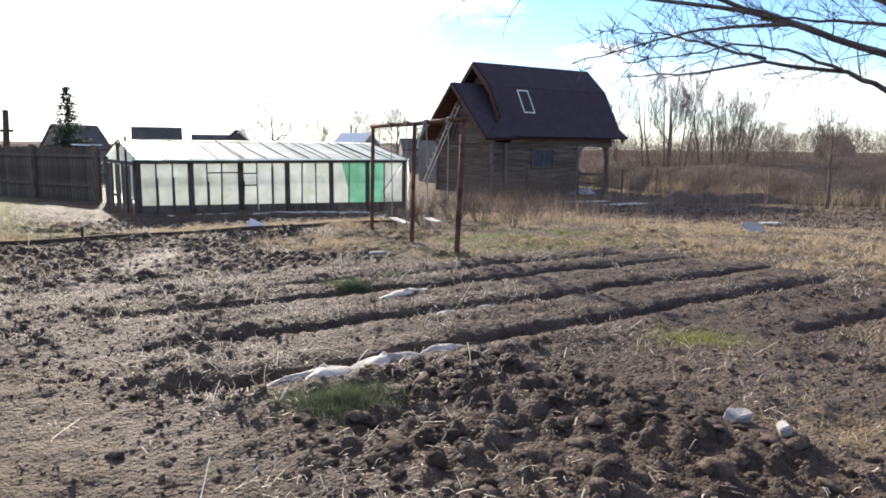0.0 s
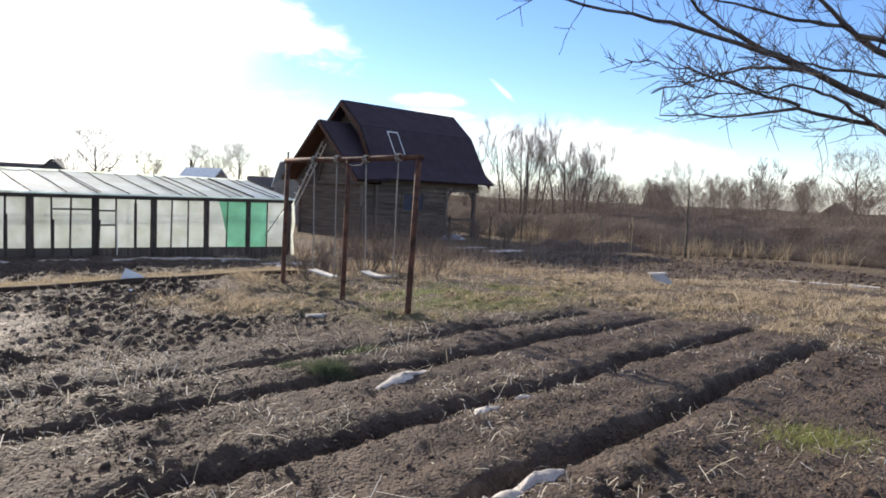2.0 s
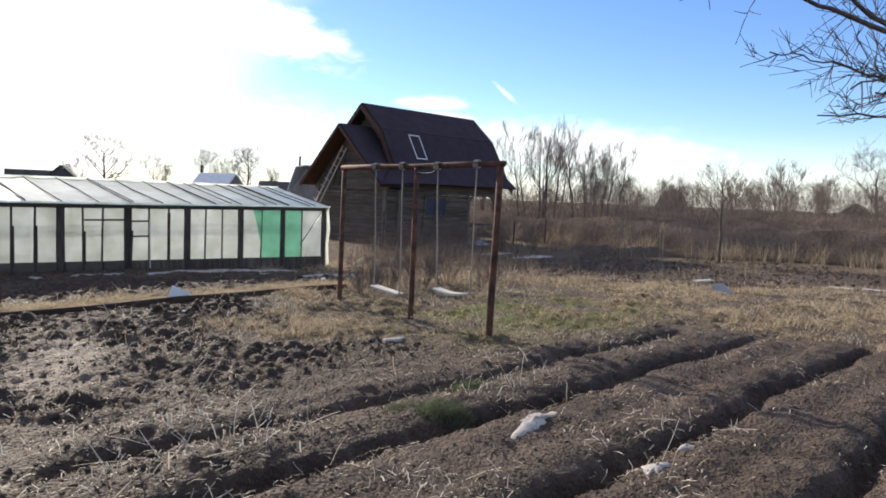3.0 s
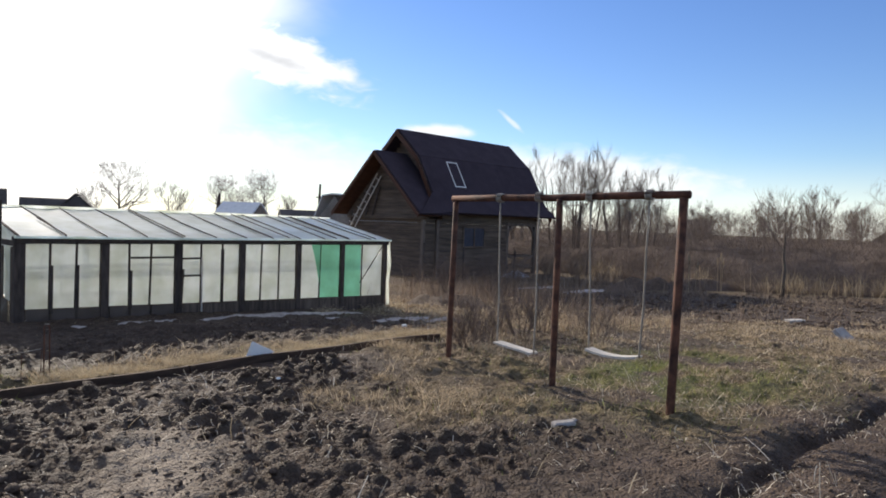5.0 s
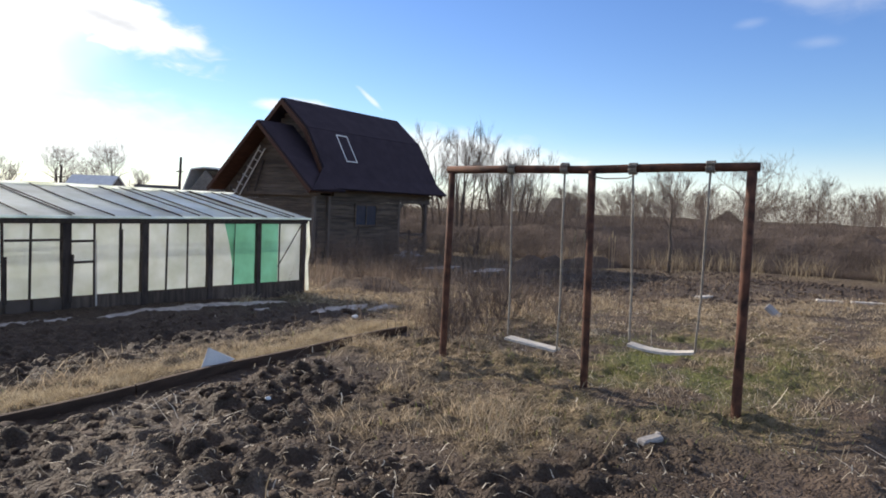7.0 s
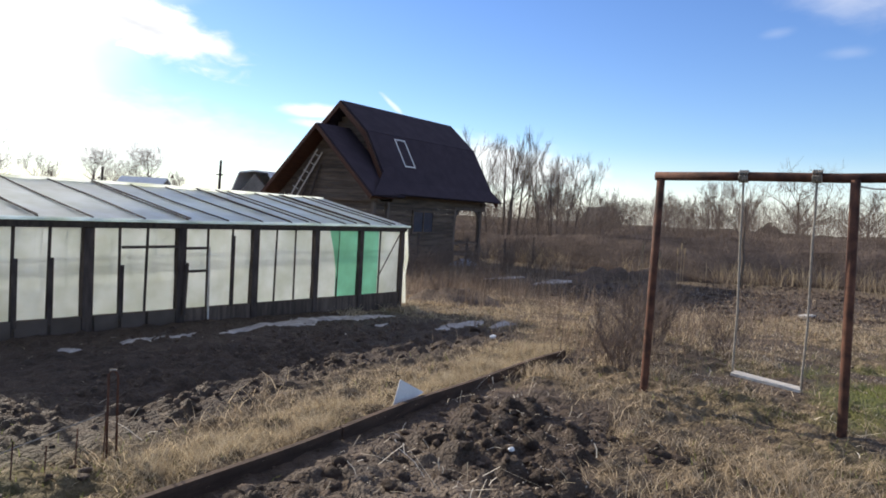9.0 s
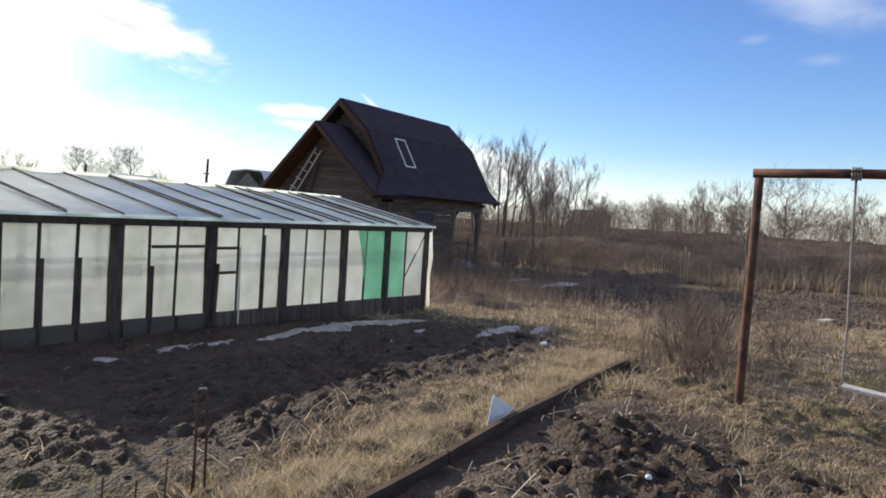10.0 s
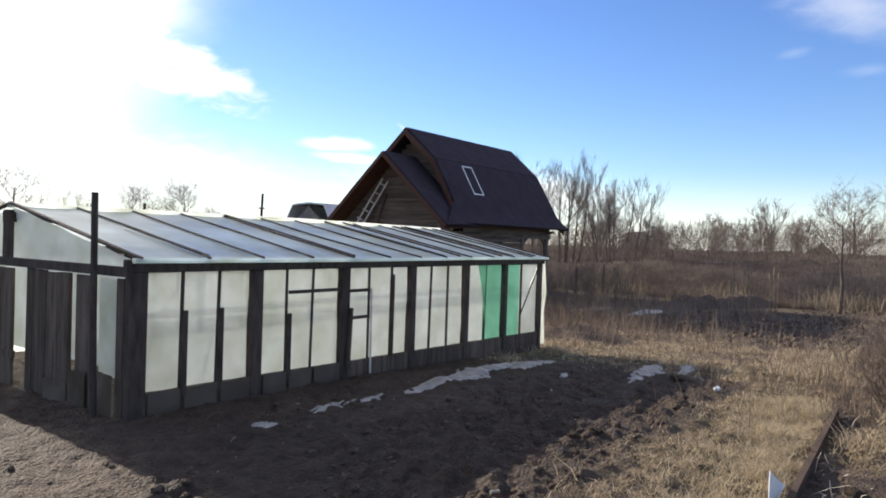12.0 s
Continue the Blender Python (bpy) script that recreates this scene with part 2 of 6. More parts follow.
OLDWOOD = material("weathered_wood", (0.15, 0.115, 0.09), 0.88, 0.4, 3, 0.4, 40, objvary=0.22, stretch=(6, 6, 0.8))
GREYWOOD = material("grey_wood", (0.115, 0.084, 0.062), 0.9, 0.4, 3, 0.4, 40, objvary=0.25, stretch=(6, 6, 0.8))
DARKWOOD = material("dark_wood", (0.068, 0.050, 0.040), 0.85, 0.4, 4, 0.35, 50, objvary=0.2, stretch=(4, 4, 1))
LOG = material("log_siding", (0.10, 0.072, 0.052), 0.85, 0.25, 2, 0.3, 14, objvary=0.14, stretch=(0.5, 0.5, 5), tint=(0.137, 0.098, 0.069))
SOFFIT = material("stained_soffit", (0.085, 0.036, 0.020), 0.75, 0.3, 4, 0.25, 40, objvary=0.12, stretch=(0.7, 5, 5))
ROOFING = material("bitumen_roofing", (0.047, 0.037, 0.046), 0.95, 0.10, 2, 0.25, 70, spec=0.1, tint=(0.052, 0.040, 0.050))
WHITEPAINT = material("white_paint", (0.74, 0.74, 0.72), 0.5, 0.08, 4, 0.1, 60)
ALU = material("pale_ladder_wood", (0.62, 0.56, 0.48), 0.6, 0.15, 5, 0.2, 60)
BOARD = material("rotten_board", (0.070, 0.044, 0.030), 0.92, 0.4, 3, 0.5, 40, objvary=0.15, stretch=(1, 1, 5))
CONCRETE = material("pale_concrete", (0.36, 0.33, 0.30), 0.85, 0.15, 6, 0.4, 60)
BARK = material("dark_bark", (0.075, 0.058, 0.050), 0.92, 0.4, 10, 0.6, 80, tint=(0.11, 0.085, 0.07))
PALEBARK = material("grey_bark", (0.115, 0.090, 0.070), 0.92, 0.35, 3, 0.4, 60)
FARBARK = material("far_twigs", (0.20, 0.155, 0.125), 0.95, 0.3, 0.6, 0, 3)
NEEDLE = blades("spruce_needle", (0.035, 0.052, 0.034), (0.085, 0.105, 0.065), 0.2)
FARROOF = material("far_roof", (0.085, 0.075, 0.07), 0.85, 0.25, 1.0, 0, 8)
FARWALL = material("far_wall", (0.22, 0.19, 0.16), 0.85, 0.25, 1.0, 0, 8)
TINROOF = material("tin_roof", (0.66, 0.66, 0.66), 0.42, 0.12, 1.0, 0, 8, metal=0.0, spec=1.0)
STRAW = blades("straw", (0.36, 0.29, 0.19), (0.84, 0.75, 0.60), 0.25)
DRYGRASS = blades("dry_grass", (0.17, 0.126, 0.080), (0.69, 0.56, 0.385), 0.4)
PALEGRASS = blades("bleached_grass", (0.27, 0.21, 0.13), (0.72, 0.60, 0.41), 0.4)
SKIRT = film("muddy_film", (0.135, 0.100, 0.078), 0.25, 0.5, 0.25, 0.0)
GREENGRASS = blades("green_grass", (0.13, 0.145, 0.04), (0.33, 0.34, 0.12), 0.4)
REED = blades("pale_reed", (0.22, 0.165, 0.10), (0.48, 0.39, 0.26), 0.35)
TWIG = blades("brown_twigs", (0.105, 0.080, 0.064), (0.22, 0.172, 0.138), 0.25)
BUSHTWIG = material("bush_twigs", (0.155, 0.115, 0.090), 0.92, 0.3, 6, 0, 40)
THATCH = material("thicket_mass", (0.10, 0.077, 0.062), 0.97, 0.35, 0.5, 0.5, 5, spec=0.03, tint=(0.14, 0.108, 0.087), bdist=0.3)
FILM = film("cloudy_film", (0.965, 0.98, 0.965), 0.96, 0.3, 0.3, 0.05)
BACKFILM = film("back_film", (0.975, 0.98, 0.97), 0.97, 0.3, 0.2, 0.22)
ROOFFILM = film("roof_film", (0.90, 0.985, 0.99), 0.58, 0.30, 1.0, 0.09, 0.2)
ROOFFILM.node_tree.nodes["Principled BSDF"].inputs["Coat Weight"].default_value = 1.0
ROOFFILM.node_tree.nodes["Principled BSDF"].inputs["Coat Roughness"].default_value = 0.24
ROOFFILM.node_tree.nodes["Principled BSDF"].inputs["Coat IOR"].default_value = 2.5
GREENFILM = film("green_film", (0.34, 0.82, 0.58), 0.85, 0.3, 0.4, 0.07)
GLASS = material("skylight_glass", (0.04, 0.055, 0.08), 0.06, 0.1, 2, 0, 10, spec=0.8)
BLUETARP = material("blue_grey_tarp", (0.30, 0.32, 0.37), 0.5, 0.2, 3, 0.4, 20)
WEED = blades("green_weed", (0.050, 0.066, 0.034), (0.165, 0.19, 0.105), 0.35)

# ---- helpers of this scene ----
rng = random.Random(7)
nrg = np.random.default_rng(11)
GARDEN = Matrix.Translation((-1.16, 20.63, 0)) @ Matrix.Rotation(radians(34.7), 4, "Z")
COS, SIN = math.cos(radians(34.7)), math.sin(radians(34.7))


def to_world(s, d, z=0.0):
    """Garden plan to world: s along the greenhouse's front from its far corner, d out from that front."""
    return Vector((-1.16 + s * COS + d * SIN, 20.63 + s * SIN - d * COS, z))


def to_plan(x, y):
    x, y = x + 1.16, y - 20.63
    return x * COS + y * SIN, x * SIN - y * COS


class Mesh:
    """Collects vertices and faces for one mesh."""

    def __init__(self):
        self.v, self.f = [], []

    def box(self, x0, x1, y0, y1, z0, z1, m=None):
        n = len(self.v)
        c = [Vector(p) for p in ((x0, y0, z0), (x1, y0, z0), (x1, y1, z0), (x0, y1, z0), (x0, y0, z1), (x1, y0, z1), (x1, y1, z1), (x0, y1, z1))]
        self.v += [m @ p for p in c] if m else c
        self.f += [tuple(n + i for i in q) for q in ((3, 2, 1, 0), (4, 5, 6, 7), (0, 1, 5, 4), (1, 2, 6, 5), (2, 3, 7, 6), (3, 0, 4, 7))]
        return self

    def tube(self, pts, radii, sides=6, cap=True):
        pts = [Vector(p) for p in pts]
        n0 = len(self.v)
        for i, p in enumerate(pts):
            d = (pts[min(i + 1, len(pts) - 1)] - pts[max(i - 1, 0)])
            if d.length < 1e-9:
                d = Vector((0, 0, 1))
            d.normalize()
            a = d.cross(Vector((0, 0, 1)) if abs(d.z) < 0.9 else Vector((1, 0, 0))).normalized()
            b = d.cross(a)
            r = radii[i] if isinstance(radii, (list, tuple)) else radii
            for k in range(sides):
                t = 2 * math.pi * k / sides
                self.v.append(p + a * (r * math.cos(t)) + b * (r * math.sin(t)))
        for i in range(len(pts) - 1):
            for k in range(sides):
                k2 = (k + 1) % sides
                u, w = n0 + i * sides, n0 + (i + 1) * sides
                self.f.append((u + k, u + k2, w + k2, w + k))
        if cap:
            self.f.append(tuple(n0 + k for k in reversed(range(sides))))
            self.f.append(tuple(n0 + (len(pts) - 1) * sides + k for k in range(sides)))
        return self

    def poly(self, pts):
        n = len(self.v)
        self.v += [Vector(p) for p in pts]
        self.f.append(tuple(range(n, n + len(pts))))
        return self

    def slab(self, pts, thick):
        """A flat polygon given thickness along its normal, downwards from its face."""
        pts = [Vector(p) for p in pts]
        nrm = (pts[1] - pts[0]).cross(pts[2] - pts[0]).normalized() * thick
        n, k = len(self.v), len(pts)
        self.v += pts + [p - nrm for p in pts]
        self.f.append(tuple(range(n, n + k)))
        self.f.append(tuple(reversed(range(n + k, n + 2 * k))))
        for i in range(k):
            j = (i + 1) % k
            self.f.append((n + i, n + k + i, n + k + j, n + j))
        return self

    def data(self, name, mat, smooth=False, bevel=0.0):
        me = bpy.data.meshes.new(name)
        me.from_pydata(self.v, [], self.f)
        if bevel:
            bm = bmesh.new()
            bm.from_mesh(me)
            bmesh.ops.bevel(bm, geom=bm.edges[:], offset=bevel, segments=1, affect="EDGES", clamp_overlap=True)
            bm.to_mesh(me)
            bm.free()
        me.materials.append(mat)
        if smooth:
            me.shade_smooth()
        me.update()
        return me


def thing(name, m, label, category, group="", kind=""):
    ob = new(name)
    ob.matrix_world = m
    ob.empty_display_size = 0.2
    return tagged(ob, label, category, group, kind)


def part(name, mesh, mat, parent=None, label="", smooth=False, bevel=0.0):
    me = mesh.data(name, mat, smooth, bevel) if isinstance(mesh, Mesh) else mesh
    ob = new(name, me)
    if parent:
        ob.parent = parent
    if label:
        ob["label"] = label
    return ob


def at(x, y, z=0, rz=0):
    return pose(x, y, z, 0, 0, rz)


TABLES = {}


def value_noise(x, y, seed):
    """Smooth lattice noise from 0 to 1 over arrays."""
    if seed not in TABLES:
        TABLES[seed] = np.random.default_rng(seed).random((256, 256))
    tab = TABLES[seed]
    xi, yi = np.floor(x).astype(int), np.floor(y).astype(int)
    fx, fy = x - xi, y - yi
    fx, fy = fx * fx * (3 - 2 * fx), fy * fy * (3 - 2 * fy)
    a, b = tab[xi % 256, yi % 256], tab[(xi + 1) % 256, yi % 256]
    c, d = tab[xi % 256, (yi + 1) % 256], tab[(xi + 1) % 256, (yi + 1) % 256]
    return (a * (1 - fx) + b * fx) * (1 - fy) + (c * (1 - fx) + d * fx) * fy


def fbm(x, y, seed, octaves=4, gain=0.5):
    t, amp, tot = 0, 1.0, 0
    for o in range(octaves):
        t = t + amp * value_noise(x * 2 ** o + 17.3 * o, y * 2 ** o + 5.1 * o, seed + o)
        tot += amp
        amp *= gain
    return t / tot


def step(lo, hi, v):
    k = np.clip((v - lo) / (hi - lo), 0, 1)
    return k * k * (3 - 2 * k)


def domes(x, y, cell, seed):
    """Rounded lumps strewn one to a cell; height in metres."""
    if seed not in TABLES:
        TABLES[seed] = np.random.default_rng(seed).random((4, 128, 128))
    tab = TABLES[seed]
    xi, yi = np.floor(x / cell).astype(int), np.floor(y / cell).astype(int)
    best = np.zeros_like(x)
    for i in (-1, 0, 1):
        for j in (-1, 0, 1):
            a, b = (xi + i) % 128, (yi + j) % 128
            r = cell * (0.16 + 0.46 * tab[2][a, b] ** 1.6)
            dx, dy = x - (xi + i + tab[0][a, b]) * cell, y - (yi + j + tab[1][a, b]) * cell
            k = np.clip(1 - (dx * dx + dy * dy) / (r * r), 0, 1)
            best = np.maximum(best, np.sqrt(k) * r * (0.45 + 0.5 * tab[3][a, b]))
    return best


# ---- ground ----
FURROWS = ((9.80, 10.40, -9.9, -2.0, 0.09), (10.62, 11.25, -9.8, -1.7, 0.13), (11.82, 12.42, -9.9, -1.3, 0.15), (12.98, 13.34, -10.0, -1.4, 0.17), (14.5, 14.8, -4.6, -1.8, 0.13))


def land(x, y):
    """Lie of the land without clods."""
    return -0.70 * step(12.5, 29, y + 0.45 * x) + 0.10 * (fbm(x * 0.12 + 3, y * 0.12 + 9, 5, 2) - 0.5) * step(22, 40, y)


def zones(x, y):
    """Masks over the plan: grass, moss, sand, rough clods."""
    s, d = to_plan(x, y)
    w = (fbm(x * 0.9, y * 0.9, 21, 4) - 0.5)
    w2 = (fbm(x * 2.6, y * 2.6, 31, 3) - 0.5)
    tongue = 1.7 * step(5.9, 6.5, d + 0.6 * w) * (1 - step(7.7, 8.5, d + 0.6 * w))
    lawn = step(-5.6, -4.7, s + tongue + 1.2 * w + 0.4 * w2) * (1 - step(9.3, 10.0, d + 0.8 * w))
    beyond = step(-2.0, -1.2, s + 0.7 * w) * (1 - step(13.6, 16.5, d + 2.5 * w))
    strip = step(3.45, 3.85, d + 0.7 * w) * (1 - step(4.55, 4.7, d))
    west = (1 - step(-9.9, -8.4, s + 1.2 * w)) * (1 - step(4.3, 4.7, d)) * step(1.0, 2.4, d + w)
    westfar = (1 - step(-11.5, -10.0, s + 1.5 * w + 0.6 * w2)) * 0.6
    verge = step(-2.6, -1.2, s + 0.8 * w) * (1 - step(4.4, 5.0, d))
    grass = np.maximum.reduce([lawn * step(4.7, 4.9, d), beyond * step(4.7, 4.9, d), strip, west, westfar, verge])
    tuft = step(0.48, 0.60, fbm(x * 1.3, y * 1.3, 77, 3)) * 0.75 * step(14.6, 15.4, d) * step(-7.3, -6.6, s)
    grass = np.maximum(grass, tuft)
    ploughed = step(19.5, 21, y + 1.5 * w) * (1 - step(30, 33, y + 2 * w)) * step(3.0, 5.0, x + 2 * w)
    dug = step(13.5, 14.6, y + w) * (1 - step(17.5, 18.5, y)) * step(8.2, 9.2, x + 2 * w)
    bare = np.maximum(ploughed * 0.9, dug * 0.75)
    grass = grass * (1 - bare)
    far = step(29, 33, np.hypot(x, y))
    grass = np.maximum(grass, far * 0.9)
    moss = np.exp(-(((s + 2.6) / 1.9) ** 2 + ((d - 8.2) / 1.25) ** 2)) * 1.0 * step(0.34, 0.55, fbm(x * 1.5, y * 1.5, 41, 4))
    moss = np.maximum(moss, np.exp(-(((s + 10.0) / 1.3) ** 2 + ((d - 3.9) / 0.7) ** 2)) * 0.6)
    moss = np.maximum(moss, (1 - step(-10.6, -9.2, s + w)) * (1 - step(2.6, 3.8, d)) * (0.45 + 0.45 * step(0.3, 0.6, fbm(x * 0.7, y * 0.7, 43, 3))) * (1 - step(30, 36, y)))
    sand = np.exp(-(((s + 8.6) / 1.15) ** 2 + ((d - 7.1 + 1.3 * (s + 8.6)) / 0.85) ** 2)) * 1.0 * step(0.33, 0.50, fbm(x * 1.2, y * 1.2, 51, 4))
    sand = np.maximum(sand, step(0.55, 0.72, fbm(x * 0.8, y * 0.8, 61, 4)) * 0.2 * step(12.8, 13.5, d))
    rough = step(4.8, 5.2, d) * (1 - step(8.4, 9.6, d + w)) * (1 - step(-6.2, -5.0, s + 0.8 * tongue + w)) * (1 - 0.85 * sand)
    rough = np.maximum(rough, step(13.15, 13.7, d + 0.3 * w) * (0.32 + 0.68 * step(-9.7, -9.0, s + 1.5 * w) * (1 - step(-7.5, -6.6, s + 2.0 * w))))
    rough = np.maximum(rough, 0.8 * step(1.2, 2.0, d) * (1 - step(3.4, 3.9, d)) * step(-8.4, -7.6, s) * (1 - step(-0.5, 0.6, s)))
    rough = np.maximum(rough, 0.6 * step(0.36, 0.6, fbm(x * 1.1, y * 1.1, 151, 3)) * step(9.0, 10.5, d) * (1 - step(-9.3, -8.0, s + w)))
    rough = np.maximum(rough, 0.6 * step(0.0, 0.3, d) * (1 - step(1.0, 2.0, d)) * step(-8.4, -7.6, s) * (1 - step(-0.5, 0.6, s)))
    rough = np.maximum(rough, 0.75 * step(0.35, 0.6, fbm(x * 0.9, y * 0.9, 153, 3)) * step(0.5, 1.5, d) * (1 - step(4.0, 4.5, d)) * (1 - step(-8.3, -7.6, s)))
    rough = np.maximum(rough, bare * 0.85) * (1 - 0.8 * grass)
    patch = step(0.36, 0.56, fbm(x * 1.15 + 7, y * 1.15, 141, 4, 0.6))
    grass = grass * (0.12 + 0.88 * np.maximum(patch, strip * 0.8))
    heaved = step(0.4, 0.55, fbm(x * 1.3, y * 1.3, 157, 3)) * step(1.0, 2.0, d) * (1 - step(4.1, 4.5, d)) * (1 - step(-8.4, -7.8, s)) * step(-13, -12, s)
    rough = np.maximum(rough, 0.7 * heaved)
    return grass, moss, sand, rough


def surface(x, y):
    """Height of the ground with furrows, clods and trodden hollows."""
    s, d = to_plan(x, y)
    grass, moss, sand, rough = zones(x, y)
    z = land(x, y)
    near = 1 - step(26, 36, np.hypot(x, y))
    wob = 0.16 * (fbm(s * 0.9, d * 0.4, 71, 3) - 0.5)
    jag = 0.11 * (fbm(s * 4.5, d * 2.0, 75, 3) - 0.5)
    for d0, d1, s0, s1, depth in FURROWS:
        line = d0 + (s - s0) * (d1 - d0) / (s1 - s0) + wob
        ends = step(s0 - 0.3, s0 + 0.6, s) * (1 - step(s1 - 0.5, s1 + 0.2, s))
        k = 0.5 + fbm(s * 1.3 + d0, d * 0 + d0, 81, 3)
        off = d - line
        z = z - ends * depth * 0.82 * (0.35 + 0.65 * k) * np.exp(-(np.abs(off + jag) / 0.078) ** 3.0)
        z = z + ends * 0.03 * np.exp(-((off - 0.33) / 0.16) ** 2) + ends * 0.045 * np.exp(-((off + 0.30) / 0.15) ** 2)
    wx, wy = 0.05 * (fbm(x * 7, y * 7, 91, 2) - 0.5), 0.05 * (fbm(x * 7 + 40, y * 7, 93, 2) - 0.5)
    big, small = domes(x + wx, y + wy, 0.18, 95), domes(x + wx, y + wy, 0.085, 97)
    near_beds = step(12.8, 13.8, d)
    swell = fbm(x * 2.2, y * 2.2, 101, 3) - 0.5
    z = z + near * rough * ((1.0 - 0.15 * near_beds) * big + 0.95 * small + 0.12 * swell + 0.05 * (fbm(x * 12, y * 12, 161, 3) - 0.5))
    z = z + near * (1 - rough) * (0.065 * (fbm(x * 3.3, y * 3.3, 111, 5, 0.62) - 0.5) + 0.035 * (fbm(x * 11, y * 11, 121, 2) - 0.5) + 0.22 * small)
    z = z + near * grass * (0.10 * (fbm(x * 1.7, y * 1.7, 131, 3) - 0.5) + 0.13 * (fbm(x * 5.5, y * 5.5, 137, 3) - 0.5))
    z = z + 0.09 * step(4.85, 5.3, d) * (1 - step(5.6, 7.5, d)) * (1 - step(-4.2, -3.4, s)) * step(-9.5, -8.5, s) * 0.6
    return z


def axis(lo, hi, cell, far_lo, far_hi):
    mid = np.arange(lo, hi + cell / 2, cell)
    out, stepw, p = [], cell, hi
    while p < far_hi:
        stepw *= 1.07
        p += stepw
        out.append(p)
    back, stepw, p = [], cell, lo
    while p > far_lo:
        stepw *= 1.07
        p -= stepw
        back.append(p)
    return np.array(back[::-1] + list(mid) + out)


def build_ground():
    xs, ys = axis(-9.5, 7.0, 0.035, -1500, 1500), axis(1.6, 15.5, 0.035, -300, 2500)
    X, Y = np.meshgrid(xs, ys)
    Z = surface(X, Y)
    me = bpy.data.meshes.new("ground")
    nx, ny = len(xs), len(ys)
    co = np.stack([X, Y, Z], -1).reshape(-1, 3)
    idx = np.arange(nx * ny).reshape(ny, nx)
    quads = np.stack([idx[:-1, :-1], idx[:-1, 1:], idx[1:, 1:], idx[1:, :-1]], -1).reshape(-1, 4)
    me.vertices.add(len(co))
    me.vertices.foreach_set("co", co.ravel())
    me.loops.add(quads.size)
    me.loops.foreach_set("vertex_index", quads.ravel().astype(np.int32))
    me.polygons.add(len(quads))
    me.polygons.foreach_set("loop_start", np.arange(0, quads.size, 4, dtype=np.int32))
    me.update(calc_edges=True)
    for name, a in zip(("grass", "moss", "sand", "turned"), zones(X, Y)):
        at_ = me.attributes.new(name, "FLOAT", "POINT")
        at_.data.foreach_set("value", a.ravel().astype(np.float32))
    me.materials.append(EARTH)
    me.shade_smooth()
    return tagged(new("ground", me), "bare furrowed garden soil running into dead spring grass", "ground", kind="structure")


GROUND = build_ground()


def height(x, y):
    return float(surface(np.array([[x]]), np.array([[y]]))[0, 0])


def heights(x, y):
    return surface(np.asarray(x), np.asarray(y))


def quick_mesh(name, co, quads, mat, smooth=False):
    """One mesh from arrays of corners and quads."""
    me = bpy.data.meshes.new(name)
    me.vertices.add(len(co))
    me.vertices.foreach_set("co", np.asarray(co, dtype=np.float32).ravel())
    k = quads.shape[1]
    me.loops.add(quads.size)
    me.loops.foreach_set("vertex_index", quads.ravel().astype(np.int32))
    me.polygons.add(len(quads))
    me.polygons.foreach_set("loop_start", np.arange(0, quads.size, k, dtype=np.int32))
    me.update(calc_edges=True)
    me.materials.append(mat)
    if smooth:
        me.shade_smooth()
    return me


def blade_mesh(name, base, length, width, lean, mat, segs=2):
    """Many bent tapering blades: base points (n,3), arrays of length, width and sideways lean."""
    n = len(base)
    ang = nrg.random(n) * 2 * np.pi
    ldir = np.stack([np.cos(ang), np.sin(ang), np.zeros(n)], -1)
    turn = nrg.random(n) * 2 * np.pi
    wdir = np.stack([np.cos(turn), np.sin(turn), np.zeros(n)], -1)
    rows = []
    for i in range(segs + 1):
        t = i / segs
        c = base + ldir * (lean * length * t ** 1.7)[:, None]
        up = length * np.sqrt(np.clip(1 - lean ** 2 * 0.8, 0.02, 1)) * (t - 0.18 * t * t * lean)
        c = c + np.stack([np.zeros(n), np.zeros(n), up], -1)
        wd = (width * (1 - 0.85 * t) * 0.5)[:, None] * wdir
        rows += [c - wd, c + wd]
    co = np.stack(rows, 1).reshape(-1, 3)
    per = 2 * (segs + 1)
    q = []
    for i in range(segs):
        q.append(np.stack([np.arange(n) * per + 2 * i + j for j in (0, 1, 3, 2)], -1))
    return quick_mesh(name, co, np.concatenate(q), mat)


def stuff(name, me, label, category):
    return tagged(new(name, me), label, category, kind="stuff")


# ---- greenhouse ----
def wavy_sheet(x0, x1, z0, z1, y=0.0, amp=0.012, nx=5, nz=8, seed=0, skew=0.0):
    """A slack upright sheet of film in the plane of local x and z."""
    r = random.Random(seed)
    me = Mesh()
    ph = [r.uniform(0, 6.28) for _ in range(4)]
    for j in range(nz + 1):
        for i in range(nx + 1):
            u, v = i / nx, j / nz
            edge = math.sin(math.pi * u) ** 0.5
            w = amp * edge * (math.sin(5 * v + ph[0]) + 0.7 * math.sin(9 * u + 4 * v + ph[1]) + 0.5 * math.sin(13 * v - 6 * u + ph[2]))
            me.v.append(Vector((x0 + (x1 - x0) * u + skew * (1 - v) * (1 - u), y + w, z0 + (z1 - z0) * v)))
    for j in range(nz):
        for i in range(nx):
            a = j * (nx + 1) + i
            me.f.append((a, a + 1, a + nx + 2, a + nx + 1))
    return me


